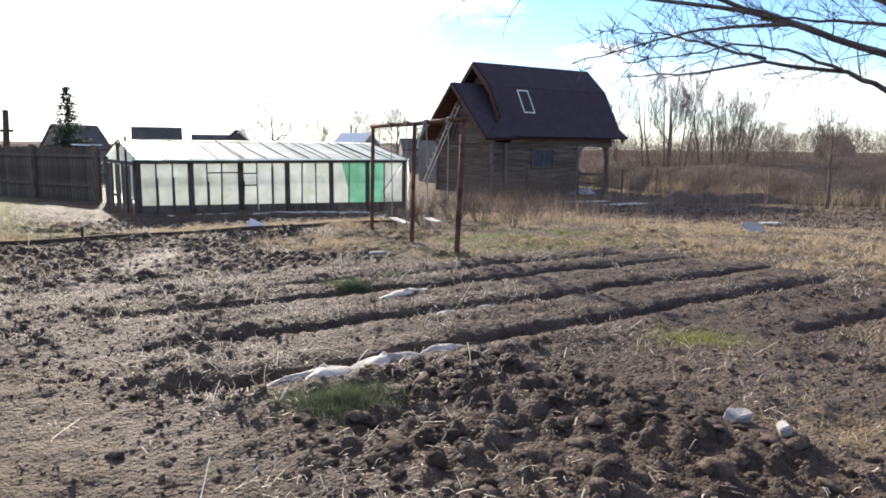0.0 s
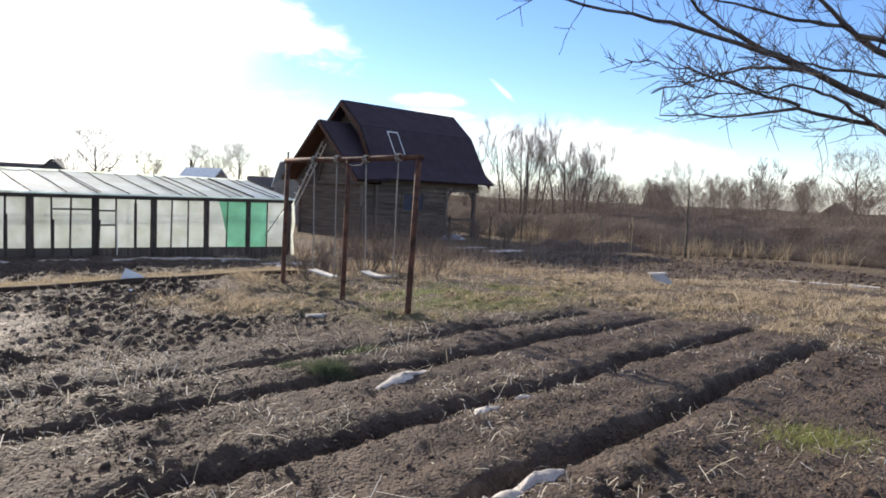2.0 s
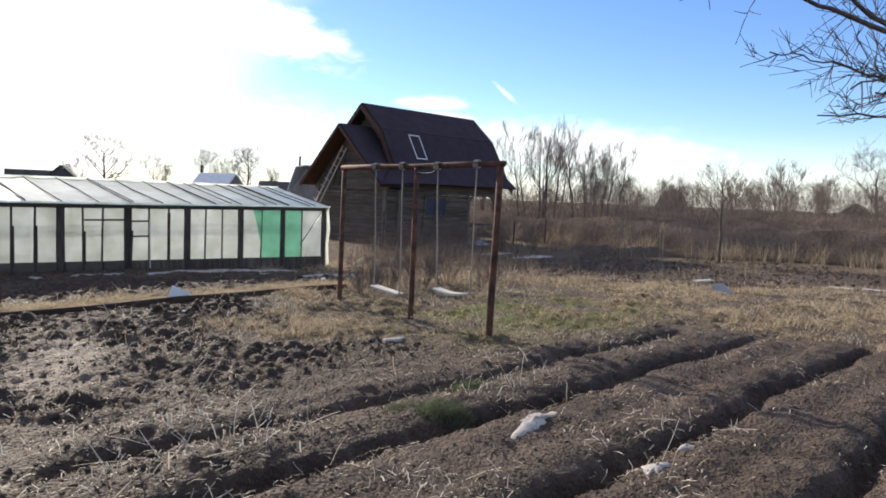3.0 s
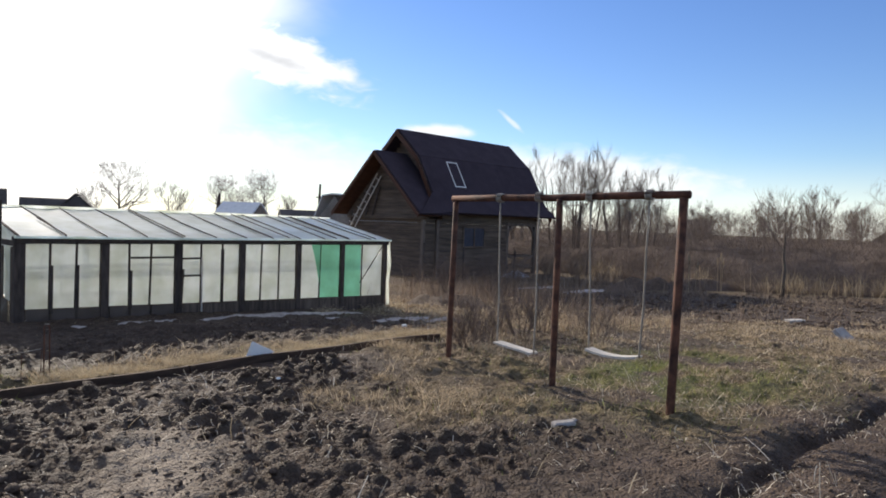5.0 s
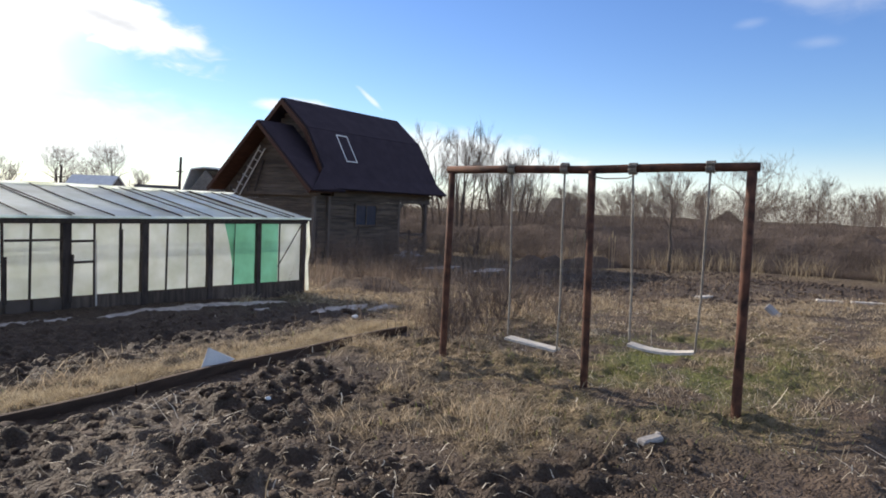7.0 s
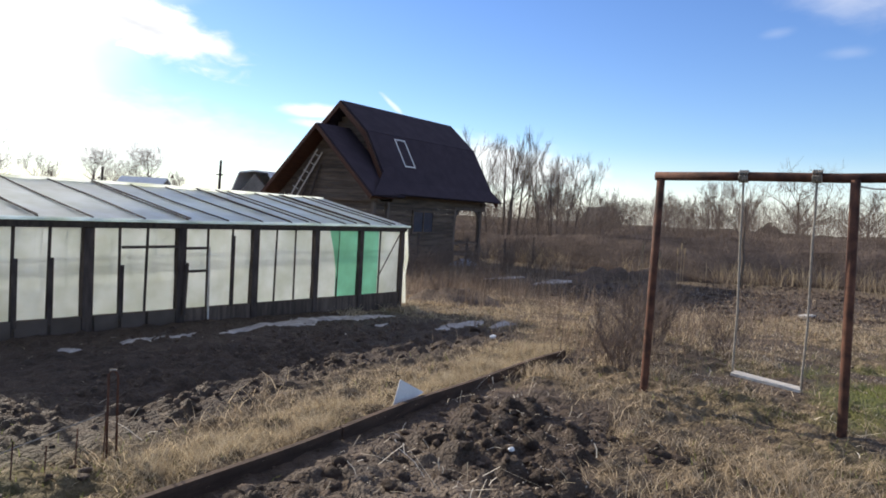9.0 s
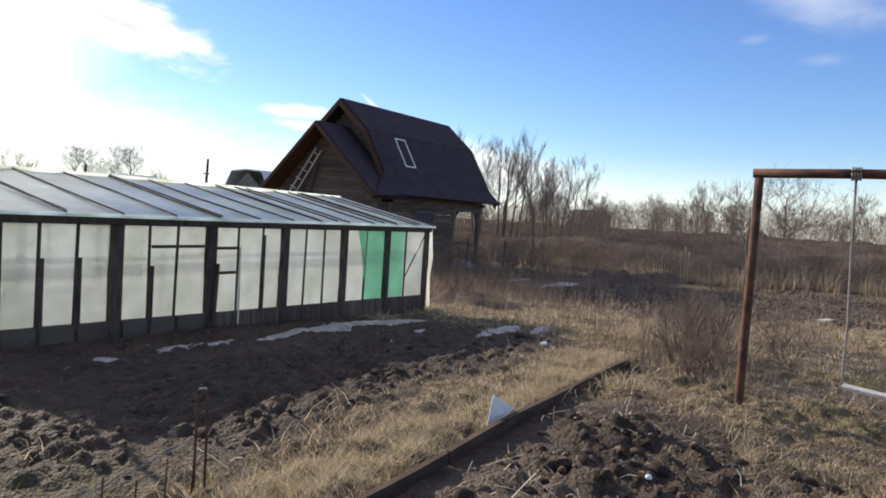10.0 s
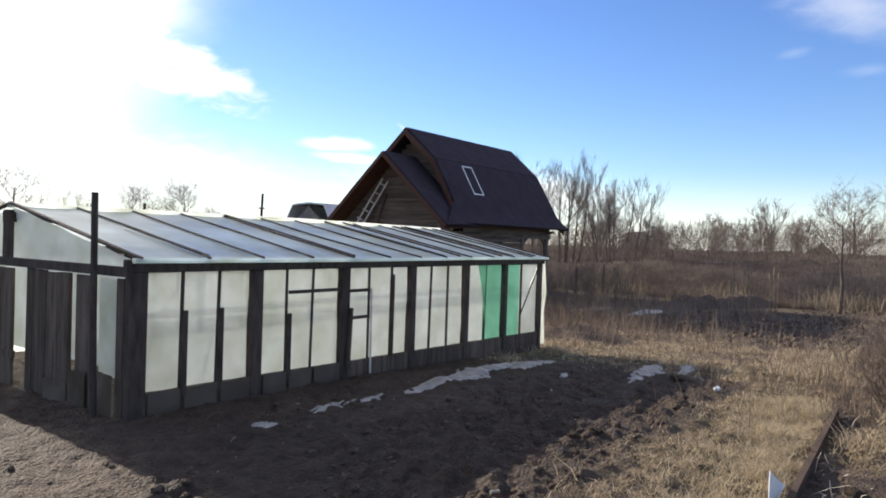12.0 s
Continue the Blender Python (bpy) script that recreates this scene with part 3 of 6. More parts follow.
def build_greenhouse():
    gh = thing("greenhouse", GARDEN, "long low homemade greenhouse of dark timber and cloudy plastic film", "greenhouse")
    DEEP, RIDGE, EAVE, END = 4.3, 1.70, 1.25, -7.56
    drop = lambda x: -0.26 + 0.16 * (-x / 7.56)
    # uprights of the front, thick and thin in turn
    thick = ((-7.52, 0.15), (-6.28, 0.13), (-5.02, 0.13), (-3.75, 0.12), (-2.45, 0.11), (-1.30, 0.10), (-0.06, 0.09))
    for i, (x, w) in enumerate(thick):
        part("post", Mesh().box(x - w / 2, x + w / 2, -0.05, 0.05, drop(x) - 0.15, EAVE - 0.04), DARKWOOD, gh, bevel=0.006)
        part("post", Mesh().box(x - w / 2, x + w / 2, DEEP - 0.05, DEEP + 0.05, drop(x) - 0.15, EAVE - 0.04), DARKWOOD, gh, bevel=0.006)
    thin = (-7.10, -6.72, -5.88, -5.52, -4.59, -4.17, -3.33, -2.92, -1.90, -0.74)
    for i, x in enumerate(thin):
        lean = rng.uniform(-0.015, 0.015)
        part("mullion", Mesh().tube([(x + lean, -0.012, drop(x) - 0.12), (x, -0.012, 0.6), (x - lean, -0.012, EAVE - 0.04)], 0.02, 4), DARKWOOD, gh)
        part("mullion", Mesh().box(x - 0.02, x + 0.02, DEEP - 0.02, DEEP + 0.02, drop(x) - 0.12, EAVE - 0.04), DARKWOOD, gh)
    part("eave_beam", Mesh().box(END - 0.05, 0.03, -0.07, 0.06, EAVE - 0.06, EAVE + 0.045), DARKWOOD, gh, bevel=0.008)
    part("eave_beam", Mesh().box(END - 0.05, 0.03, DEEP - 0.06, DEEP + 0.07, EAVE - 0.06, EAVE + 0.045), DARKWOOD, gh, bevel=0.008)
    part("ridge_beam", Mesh().box(END - 0.05, 0.03, DEEP / 2 - 0.04, DEEP / 2 + 0.04, RIDGE - 0.12, RIDGE - 0.02), DARKWOOD, gh)
    # low plank plinth, its top edge rising towards the near end
    cuts = (-7.45, -6.28, -5.02, -3.75, -2.45, -1.30, -0.06)
    for i in range(6):
        x0, x1 = cuts[i] + 0.004, cuts[i + 1] - 0.004
        t0, t1 = 0.02 + 0.16 * (-x0 / 7.5), 0.02 + 0.16 * (-x1 / 7.5)
        for yy in (0.0, DEEP):
            m = Mesh().box(x0, x1, yy - 0.03, yy + 0.03, drop(x0) - 0.2, 0)
            t0, t1 = (t0, t1) if yy == 0 else (-0.08, -0.08)
            for k in (4, 7):
                m.v[k].z = t0
            for k in (5, 6):
                m.v[k].z = t1
            part("plinth_board", m, GREYWOOD, gh)
    # front and back film, pane by pane
    edges = sorted([x for x, w in thick] + list(thin))
    for i in range(len(edges) - 1):
        x0, x1 = edges[i], edges[i + 1]
        bottom = -0.02 + 0.16 * (-x0 / 7.5)
        green = x0 > -1.95 and x1 < -0.70
        part("pane", wavy_sheet(x0, x1, bottom, EAVE - 0.05, 0.022, 0.011, seed=i), GREENFILM if green else FILM, gh, "sheet of green plastic film" if green else "sheet of cloudy plastic film", True)
        part("pane", wavy_sheet(x0, x1, -0.12, EAVE - 0.05, DEEP - 0.025, 0.011, seed=i + 40), BACKFILM, gh, "", True)
    part("film_flap", Mesh().poly([(-1.92, -0.03, 0.36), (-1.90, -0.03, EAVE - 0.06), (-2.14, -0.03, EAVE - 0.06), (-2.04, -0.034, 0.86)]), GREENFILM, gh, "loose corner of green film")
    part("diagonal_cord", Mesh().tube([(-0.80, -0.04, 0.34), (-0.14, -0.04, EAVE - 0.08)], 0.012, 5), DARKWOOD, gh)
    # casement bars in the middle bays
    for x0, x1, z in ((-5.86, -5.09, 0.955), (-4.95, -4.60, 0.93), (-4.95, -4.60, 0.62)):
        part("glazing_bar", Mesh().box(x0, x1, -0.045, -0.015, z - 0.017, z + 0.017), DARKWOOD, gh)
    part("stay", Mesh().tube([(-4.99, -0.07, 0.05), (-4.96, -0.07, 0.74)], 0.028, 5), DARKWOOD, gh)
    part("stay", Mesh().tube([(-4.58, -0.06, -0.32), (-4.59, -0.05, 0.95)], 0.014, 5), ALU, gh, "pale thin stake")
    for x, z1 in ((-7.09, 0.85), (-6.71, 0.85), (-5.87, 0.74), (-4.18, 1.1)):
        part("batten", Mesh().box(x - 0.028, x + 0.028, -0.055, -0.033, 0.1, z1), DARKWOOD, gh)
    # roof film and the battens that hold it
    run = DEEP / 2
    bays = [END + 0.02 + i * (7.56 / 12) for i in range(13)]
    for side in (0, 1):
        fy = (lambda k: -0.10 + (run + 0.10) * k) if side == 0 else (lambda k: DEEP + 0.10 - (run + 0.10) * k)
        for i in range(12):
            m = Mesh()
            for j in range(9):
                for q in range(5):
                    u, v = q / 4, j / 8
                    sag = -0.022 * math.sin(math.pi * u) * (0.6 + 0.4 * math.sin(7 * v + i))
                    m.v.append(Vector((bays[i] + (bays[i + 1] - bays[i]) * u, fy(v), EAVE + 0.055 + (RIDGE - EAVE) * v + sag)))
            for j in range(8):
                for q in range(4):
                    a = j * 5 + q
                    m.f.append((a, a + 1, a + 6, a + 5))
            part("roof_film", m, ROOFFILM, gh, "", True)
        for i, x in enumerate(bays):
            part("roof_batten", Mesh().tube([(x + rng.uniform(-0.03, 0.03), fy(-0.02), EAVE + 0.065), (x + rng.uniform(-0.05, 0.05), fy(0.5), (EAVE + RIDGE) / 2 + 0.065), (x, fy(1), RIDGE + 0.06)], 0.011, 4), DARKWOOD, gh)
        if side == 0:
            for x, top in ((-6.9, 0.55), (-4.95, 1.0), (-3.15, 0.97), (-2.75, 0.97), (-1.55, 0.95), (-1.2, 0.95), (-0.42, 0.93)):
                part("roof_batten", Mesh().tube([(x, fy(0.0), EAVE + 0.08), (x - 0.05, fy(top), EAVE + 0.08 + (RIDGE - EAVE) * top)], 0.012, 4), DARKWOOD, gh)
    part("ridge_cap", Mesh().tube([(END - 0.02, run, RIDGE + 0.05), (-3.7, run, RIDGE + 0.07), (0.02, run, RIDGE + 0.05)], 0.03, 6), FILM, gh)
    part("film_edge", Mesh().tube([(END - 0.06, -0.11, EAVE + 0.04), (-5, -0.12, EAVE + 0.035), (-2, -0.11, EAVE + 0.045), (0.05, -0.11, EAVE + 0.04)], 0.024, 6), ROOFFILM, gh, "rolled film edge along the eave")
    part("film_edge", Mesh().tube([(0.05, -0.03, EAVE), (0.07, -0.05, 0.7), (0.04, -0.04, 0.35), (0.06, -0.05, -0.2)], [0.03, 0.045, 0.03, 0.04], 6), FILM, gh, "bunched film at the corner")
    # far gable
    gable = lambda x: Mesh().poly([(x, 0, EAVE), (x, DEEP, EAVE), (x, run, RIDGE)])
    part("gable_film", gable(0.0), FILM, gh)
    part("end_film", Mesh().poly([(0.0, 0.04, -0.2), (0.0, DEEP - 0.04, -0.2), (0.0, DEEP - 0.04, EAVE), (0.0, 0.04, EAVE)]), FILM, gh)
    for yy in (1.1, 2.2, 3.3):
        part("post", Mesh().box(-0.05, 0.05, yy - 0.045, yy + 0.045, -0.4, EAVE), DARKWOOD, gh)
    # near gable: film above, gapped upright boards and an open doorway below
    m = Mesh()
    for j in range(9):
        for i in range(17):
            yy, k = DEEP * i / 16, j / 8
            top = EAVE + 0.02 + (RIDGE - EAVE) * (1 - abs(2 * i / 16 - 1))
            m.v.append(Vector((END + 0.05 + 0.018 * math.sin(2.4 * i + 3 * k) + 0.014 * math.sin(1.1 * i - 5 * k), yy, EAVE - 0.06 + (top - EAVE + 0.06) * k)))
    for j in range(8):
        for i in range(16):
            k = j * 17 + i
            m.f.append((k, k + 1, k + 18, k + 17))
    part("gable_film", m, FILM, gh, "slack cloudy film in the gable", True)
    part("gable_batten", Mesh().tube([(END, -0.10, EAVE + 0.06), (END, run, RIDGE + 0.07)], 0.02, 5), DARKWOOD, gh)
    part("gable_batten", Mesh().tube([(END, DEEP + 0.10, EAVE + 0.06), (END, run, RIDGE + 0.07)], 0.02, 5), DARKWOOD, gh)
    part("gable_tie", Mesh().box(END - 0.05, END + 0.02, -0.06, DEEP + 0.06, EAVE - 0.10, EAVE - 0.02), DARKWOOD, gh)
    part("king_post", Mesh().box(END - 0.04, END + 0.02, run - 0.05, run + 0.05, EAVE - 0.02, RIDGE), DARKWOOD, gh)
    r = random.Random(5)
    for y, w in ((0.06, 0.10), (0.57, 0.24), (0.90, 0.20), (1.115, 0.21), (1.34, 0.22), (1.585, 0.12), (1.98, 0.20), (2.19, 0.22), (2.43, 0.16), (3.05, 0.20), (3.27, 0.22), (3.51, 0.2), (3.73, 0.24), (3.99, 0.2)):
        m = Mesh().box(END - 0.035 + r.uniform(-0.015, 0.01), END - 0.008, y, y + w, -0.3, EAVE - 0.102 - r.uniform(0, 0.02))
        lean = r.uniform(-0.012, 0.012)
        for k in (4, 5, 6, 7):
            m.v[k].y += lean
        part("end_board", m, GREYWOOD, gh, bevel=0.004)
    # muddy film hanging loose over the foot of the walls
    for i, (x0, x1) in enumerate(((-7.43, -7.12), (-7.08, -6.74), (-6.70, -6.36), (-6.20, -5.90), (-5.86, -5.54), (-5.50, -5.10))):
        m = wavy_sheet(x0, x1, drop(x0) - 0.02, 0.03 + 0.15 * (-x0 / 7.5), -0.055, 0.010, 6, 6, 60 + i)
        for k, v in enumerate(m.v):
            u, low = (v.x - x0) / (x1 - x0), 1 - (k // 7) / 6
            v.y -= 0.05 * math.sin(math.pi * u) * low
            v.z += 0.09 * low * abs(2 * u - 1) ** 3
        part("film_skirt", m, SKIRT, gh, "muddy slack film over the plinth", True)
    for i, (y0, y1, top) in enumerate(((0.16, 0.52, 0.33), (0.58, 0.86, 0.30), (0.89, 1.30, 0.16))):
        m = wavy_sheet(y0, y1, -0.16, top, 0, 0.016, 6, 6, 70 + i).transformed(Matrix.Translation((END - 0.06, 0, 0)) @ Matrix.Rotation(radians(90), 4, "Z"))
        for k, v in enumerate(m.v):
            v.x -= 0.05 * math.sin(math.pi * (k % 7) / 6) * (1 - (k // 7) / 6)
        part("film_skirt", m, SKIRT, gh, "muddy slack film over the plinth", True)
    part("film_flap", wavy_sheet(0.16, 0.42, 0.30, 1.12, 0, 0.014, 6, 8, 77).transformed(Matrix.Translation((END - 0.03, 0, 0)) @ Matrix.Rotation(radians(90), 4, "Z")), FILM, gh, "slack cloudy film beside the corner post", True)
    part("end_film", wavy_sheet(0, DEEP - 0.1, 0.35, EAVE - 0.1, 0, 0.01).transformed(Matrix.Translation((END + 0.04, 0.05, 0)) @ Matrix.Rotation(radians(90), 4, "Z")), FILM, gh)
    part("end_rail", Mesh().box(END - 0.055, END - 0.034, 1.9, 3.4, 0.26, 0.33), GREYWOOD, gh)
    part("leaning_pole", Mesh().tube([(END - 0.16, 0.24, -0.25), (END - 0.14, 0.32, 0.8), (END - 0.12, 0.38, 1.84)], 0.027, 6), DARKWOOD, gh)


def transformed(self, m):
    self.v = [m @ Vector(p) for p in self.v]
    return self


Mesh.transformed = transformed
build_greenhouse()


# ---- swing ----
def build_swing():
    p1, p2, p3 = Vector((-1.39, 13.16, 0)), Vector((-0.55, 11.80, 0)), Vector((0.22, 10.72, 0))
    g = [height(p.x, p.y) for p in (p1, p2, p3)]
    sw = thing("swing", Matrix.Translation((0, 0, 0)), "rust-brown pipe swing with two plank seats in dead grass", "swing")
    t1, t2, t3 = Vector((-1.36, 13.17, 2.04)), Vector((-0.51, 11.90, 2.065)), Vector((0.30, 10.79, 2.085))
    for b, t, gz, r in ((p1, t1, g[0], 0.037), (p2, t2, g[1], 0.037), (p3, t3, g[2], 0.042)):
        part("post", Mesh().tube([(b.x, b.y, gz - 0.25), (b.x, b.y, gz), ((b.x + t.x) / 2, (b.y + t.y) / 2, 1.0), (t.x, t.y, t.z - 0.03)], r, 12), RUST, sw, smooth=True)
    d = (t3 - t1).normalized()
    part("crossbar", Mesh().tube([t1 - d * 0.05, t1.lerp(t3, 0.25), t1.lerp(t3, 0.5) - Vector((0, 0, 0.012)), t1.lerp(t3, 0.75), t3 + d * 0.06], 0.039, 12), RUST, sw, smooth=True)
    part("loose_cord", Mesh().tube([(-0.52, 11.90, 1.99), (-0.47, 11.76, 1.965), (-0.38, 11.55, 1.97), (-0.36, 11.48, 2.0)], 0.006, 5), ROPE, sw, "slack cord under the crossbar")
    return sw, d


SWING, BAR = build_swing()


def build_seat(a, b, sa, sb, sag, label):
    """A plank seat on two ropes knotted round the crossbar; a, b knots, sa, sb the seat's ends."""
    a, b, sa, sb = Vector(a), Vector(b), Vector(sa), Vector(sb)
    u = (sb - sa).normalized()
    v = Vector((-u.y, u.x, 0)).normalized()
    ln = (sb - sa).length
    m = Mesh()
    for i in range(9):
        f = i / 8
        c = sa + u * (ln * f) - Vector((0, 0, sag * math.sin(math.pi * f)))
        for q, h in ((-0.075, 0), (0.075, 0), (0.075, 0.022), (-0.075, 0.022)):
            m.v.append(c + v * q + Vector((0, 0, h)))
    for i in range(8):
        for k in range(4):
            k2 = (k + 1) % 4
            m.f.append((i * 4 + k, i * 4 + 4 + k, i * 4 + 4 + k2, i * 4 + k2))
    m.f += [(0, 1, 2, 3), (35, 34, 33, 32)]
    o = part("seat", m, SEATWOOD, SWING, label)
    for k, e in ((a, sa), (b, sb)):
        part("rope", Mesh().tube([k, k.lerp(e, 0.3), k.lerp(e, 0.7) + BAR * 0.012, k.lerp(e, 0.93), e], 0.010, 6), ROPE, o, smooth=True)
        kn = Mesh()
        for w in range(4):
            c = k + BAR * (w - 1.5) * 0.019
            side = Vector((-BAR.y, BAR.x, 0))
            ring = [c + side * (0.047 * math.cos(t)) + Vector((0, 0, 0.047 * math.sin(t))) for t in [i * 2 * math.pi / 12 for i in range(13)]]
            kn.tube(ring, 0.010, 5, cap=False)
        part("knot", kn, ROPE, o, "rope wound round the bar")


build_seat((-0.97, 12.585, 2.05), (-0.665, 12.12, 2.06), (-0.95, 12.56, 0.34), (-0.66, 12.11, 0.29), 0.0, "bleached plank seat hanging aslant on ropes")
build_seat((-0.30, 11.575, 2.06), (0.07, 11.02, 2.08), (-0.27, 11.53, 0.45), (0.05, 11.05, 0.455), 0.035, "sagging bleached plank seat on ropes")


# ---- edging boards ----
def build_edging():
    o = thing("edging_board", Matrix.Identity(4), "dark rotting edging boards along the dug bed", "edging board")
    cuts = (-14.0, -11.6, -9.3, -7.2, -5.1, -3.22)
    for i in range(5):
        m = Mesh()
        n = 6
        for k in range(n + 1):
            s = cuts[i] + 0.01 + (cuts[i + 1] - cuts[i] - 0.02) * k / n
            for dd, zz in ((4.70, -0.2), (4.74, -0.2), (4.74, 0.09), (4.70, 0.09)):
                w = to_world(s, dd + 0.012 * math.sin(s * 1.3), 0)
                base = float(land(np.array(w.x), np.array(w.y)))
                m.v.append(Vector((w.x, w.y, base + zz + (0.008 * math.sin(s * 2.7) if zz > 0 else 0))))
        for k in range(n):
            for q in range(4):
                q2 = (q + 1) % 4
                m.f.append((k * 4 + q, k * 4 + 4 + q, k * 4 + 4 + q2, k * 4 + q2))
        m.f += [(0, 1, 2, 3), (n * 4 + 3, n * 4 + 2, n * 4 + 1, n * 4)]
        part("board", m, BOARD, o)


build_edging()


# ---- house ----
def build_house():
    g = -0.72
    hm = Matrix.Translation((1.52, 36.82, 0)) @ Matrix.Rotation(radians(31.1), 4, "Z")
    h = thing("log_house", hm, "small log house with dark gambrel roof and open porch", "house")
    prof = [(0, 6.06), (1.52, 4.75), (2.72, 2.72), (3.20, 2.20)]
    L = 7.95

    def roof_side(sg, name):
        for i in range(3):
            m = Mesh()
            (a, za), (b, zb) = prof[i], prof[i + 1]
            pts = [(0, sg * a, za), (L, sg * a, za), (L + (0.25 if i == 2 else 0.0), sg * b, zb), (0, sg * b, zb)]
            if sg > 0:
                pts = pts[::-1]
            m.slab(pts, 0.09)
            part(name, m, ROOFING, h, "dark bitumen roof slope")

    roof_side(-1, "roof_slope")
    roof_side(1, "roof_slope")
    part("ridge_cap", Mesh().tube([(-0.05, 0, 6.06), (L + 0.05, 0, 6.06)], 0.07, 8), ROOFING, h)
    # rust-brown verge boards and soffits of the main gable
    for sg in (-1, 1):
        for i in range(3):
            (a, za), (b, zb) = prof[i], prof[i + 1]
            for x0, x1 in ((-0.06, 0.0), (L, L + 0.06)):
                if i == 2 and x0 < 0:
                    continue
                m = Mesh()
                m.slab([(x0, sg * a, za + 0.02), (x0, sg * b, zb + 0.02), (x0, sg * b * 0.985, zb - 0.22), (x0, sg * a * 0.98, za - 0.24)], (x0 - x1) * (1 if sg > 0 else -1))
                part("verge_board", m, SOFFIT, h)
    # main gable wall in courses
    for x0, x1 in ((0.55, 0.70), (4.96, 5.10)):
        z = 2.30
        while z < 5.7:
            z1 = min(z + 0.19, 5.75)
            half = next(((a + (b - a) * (za - (z1)) / (za - zb)) for (a, za), (b, zb) in zip(prof, prof[1:]) if za >= z1 >= zb), 2.7) - 0.14
            if half > 0.05:
                part("log", Mesh().box(x0, x1, -half, half, z + 0.006, z1), LOG, h)
            z += 0.19
    # front bay: lower straight gable before the main one
    B0, BP, BE = -1.32, 4.95, 2.10
    for sg in (-1, 1):
        pts = [(B0, 0, BP), (0.62, 0, BP), (0.62, sg * 3.22, BE), (B0, sg * 3.22, BE)]
        part("bay_roof", Mesh().slab(pts if sg < 0 else pts[::-1], 0.08), ROOFING, h, "dark bitumen roof of the front bay")
        und = [(B0 + 0.02, 0, BP - 0.10), (-0.02, 0, BP - 0.10), (-0.02, sg * 3.16, BE - 0.06), (B0 + 0.02, sg * 3.16, BE - 0.06)]
        part("soffit", Mesh().slab(und if sg < 0 else und[::-1], 0.03), SOFFIT, h, "red-brown boarded soffit")
        m = Mesh()
        m.slab([(B0 - 0.05, 0, BP + 0.03), (B0 - 0.05, sg * 3.26, BE + 0.01), (B0 - 0.05, sg * 3.18, BE - 0.13), (B0 - 0.05, 0, BP - 0.15)], -0.05 * (1 if sg > 0 else -1))
        part("verge_board", m, SOFFIT, h)
    # the main slopes run on into the bay's eaves
    for sg in (-1, 1):
        pts = [(0.3, sg * 2.36, 3.36), (0.3, sg * 3.24, 2.185), (B0, sg * 3.25, 2.11)]
        part("valley_piece", Mesh().slab(pts if sg < 0 else pts[::-1], 0.05), ROOFING, h)
    z, FX = 2.02, -0.55
    while z < 4.6:
        wide, half = [(BP - 0.13 - v) / (BP - BE) * 3.2 for v in (z, z + 0.17)]
        if half > 0.02:
            m = Mesh().box(FX, FX + 0.14, -wide, wide, z + 0.008, z + 0.168)
            for k, sg in ((4, -1), (5, -1), (6, 1), (7, 1)):
                m.v[k].y = sg * half
            for k in (0, 3, 4, 7):
                m.v[k].x += 0.012 * (1 if k > 3 else 0)
            part("log", m, LOG, h)
        z += 0.17
    part("tie_beam", Mesh().box(FX - 0.16, FX, -2.95, 2.85, 1.90, 2.02), LOG, h)
    part("tie_beam", Mesh().box(FX - 0.45, FX + 0.3, -2.72, -2.55, 2.03, 2.20), OLDWOOD, h)
    # log walls, course by course
    def courses(x0, x1, y0, y1):
        z = g
        while z < 1.88:
            part("log", Mesh().box(x0, x1, y0, y1, z + 0.006, z + 0.184), LOG, h)
            z += 0.19
    courses(FX, FX + 0.14, -2.60, 2.60)
    courses(FX + 0.145, 4.95, -2.60, -2.46)
    courses(FX + 0.145, 4.95, 2.46, 2.60)
    for y in (-2.53, 2.53):
        for z in (1.90, 2.09, 2.28, 2.47):
            part("log", Mesh().box(0.62, 7.6, y - 0.07, y + 0.07, z + 0.002, z + 0.184), LOG, h)
    courses(4.96, 5.10, -2.60, 2.60)
    part("floor_slab", Mesh().box(FX + 0.2, 7.6, -2.45, 2.45, g - 0.2, g + 0.1), GREYWOOD, h)
    part("attic_floor", Mesh().box(-0.3, 7.3, -2.44, 2.44, 2.03, 2.10), OLDWOOD, h)
    pane = part("window", Mesh().box(2.02, 3.38, -2.63, -2.605, 0.72, 1.58), GLASS, h, "dim window in the long log wall")
    for x0, x1, z0, z1 in ((1.94, 2.02, 0.64, 1.66), (3.38, 3.46, 0.64, 1.66), (2.02, 3.38, 1.58, 1.66), (2.02, 3.38, 0.64, 0.72), (2.67, 2.73, 0.72, 1.58)):
        part("frame", Mesh().box(x0, x1, -2.66, -2.602, z0, z1), LOG, pane)
    # corner posts and the doorless dark boards by the wall
    for x, y in ((FX - 0.05, -2.66), (FX - 0.05, 2.66), (0.25, -2.66)):
        part("corner_post", Mesh().box(x - 0.07, x + 0.07, y - 0.07, y + 0.07, g, 2.25 if x < 0 else 1.9), OLDWOOD, h)
    # open porch with posts, arched braces and a rail
    for y in (-2.52, 2.52):
        part("porch_post", Mesh().box(7.28, 7.46, y - 0.09, y + 0.09, g, 2.10), OLDWOOD, h, bevel=0.01)
        part("porch_post", Mesh().box(5.12, 5.26, y - 0.07, y + 0.07, g, 2.10), OLDWOOD, h, bevel=0.01)
        part("porch_beam", Mesh().box(5.12, 7.7, y - 0.08, y + 0.08, 1.76, 1.895), OLDWOOD, h)
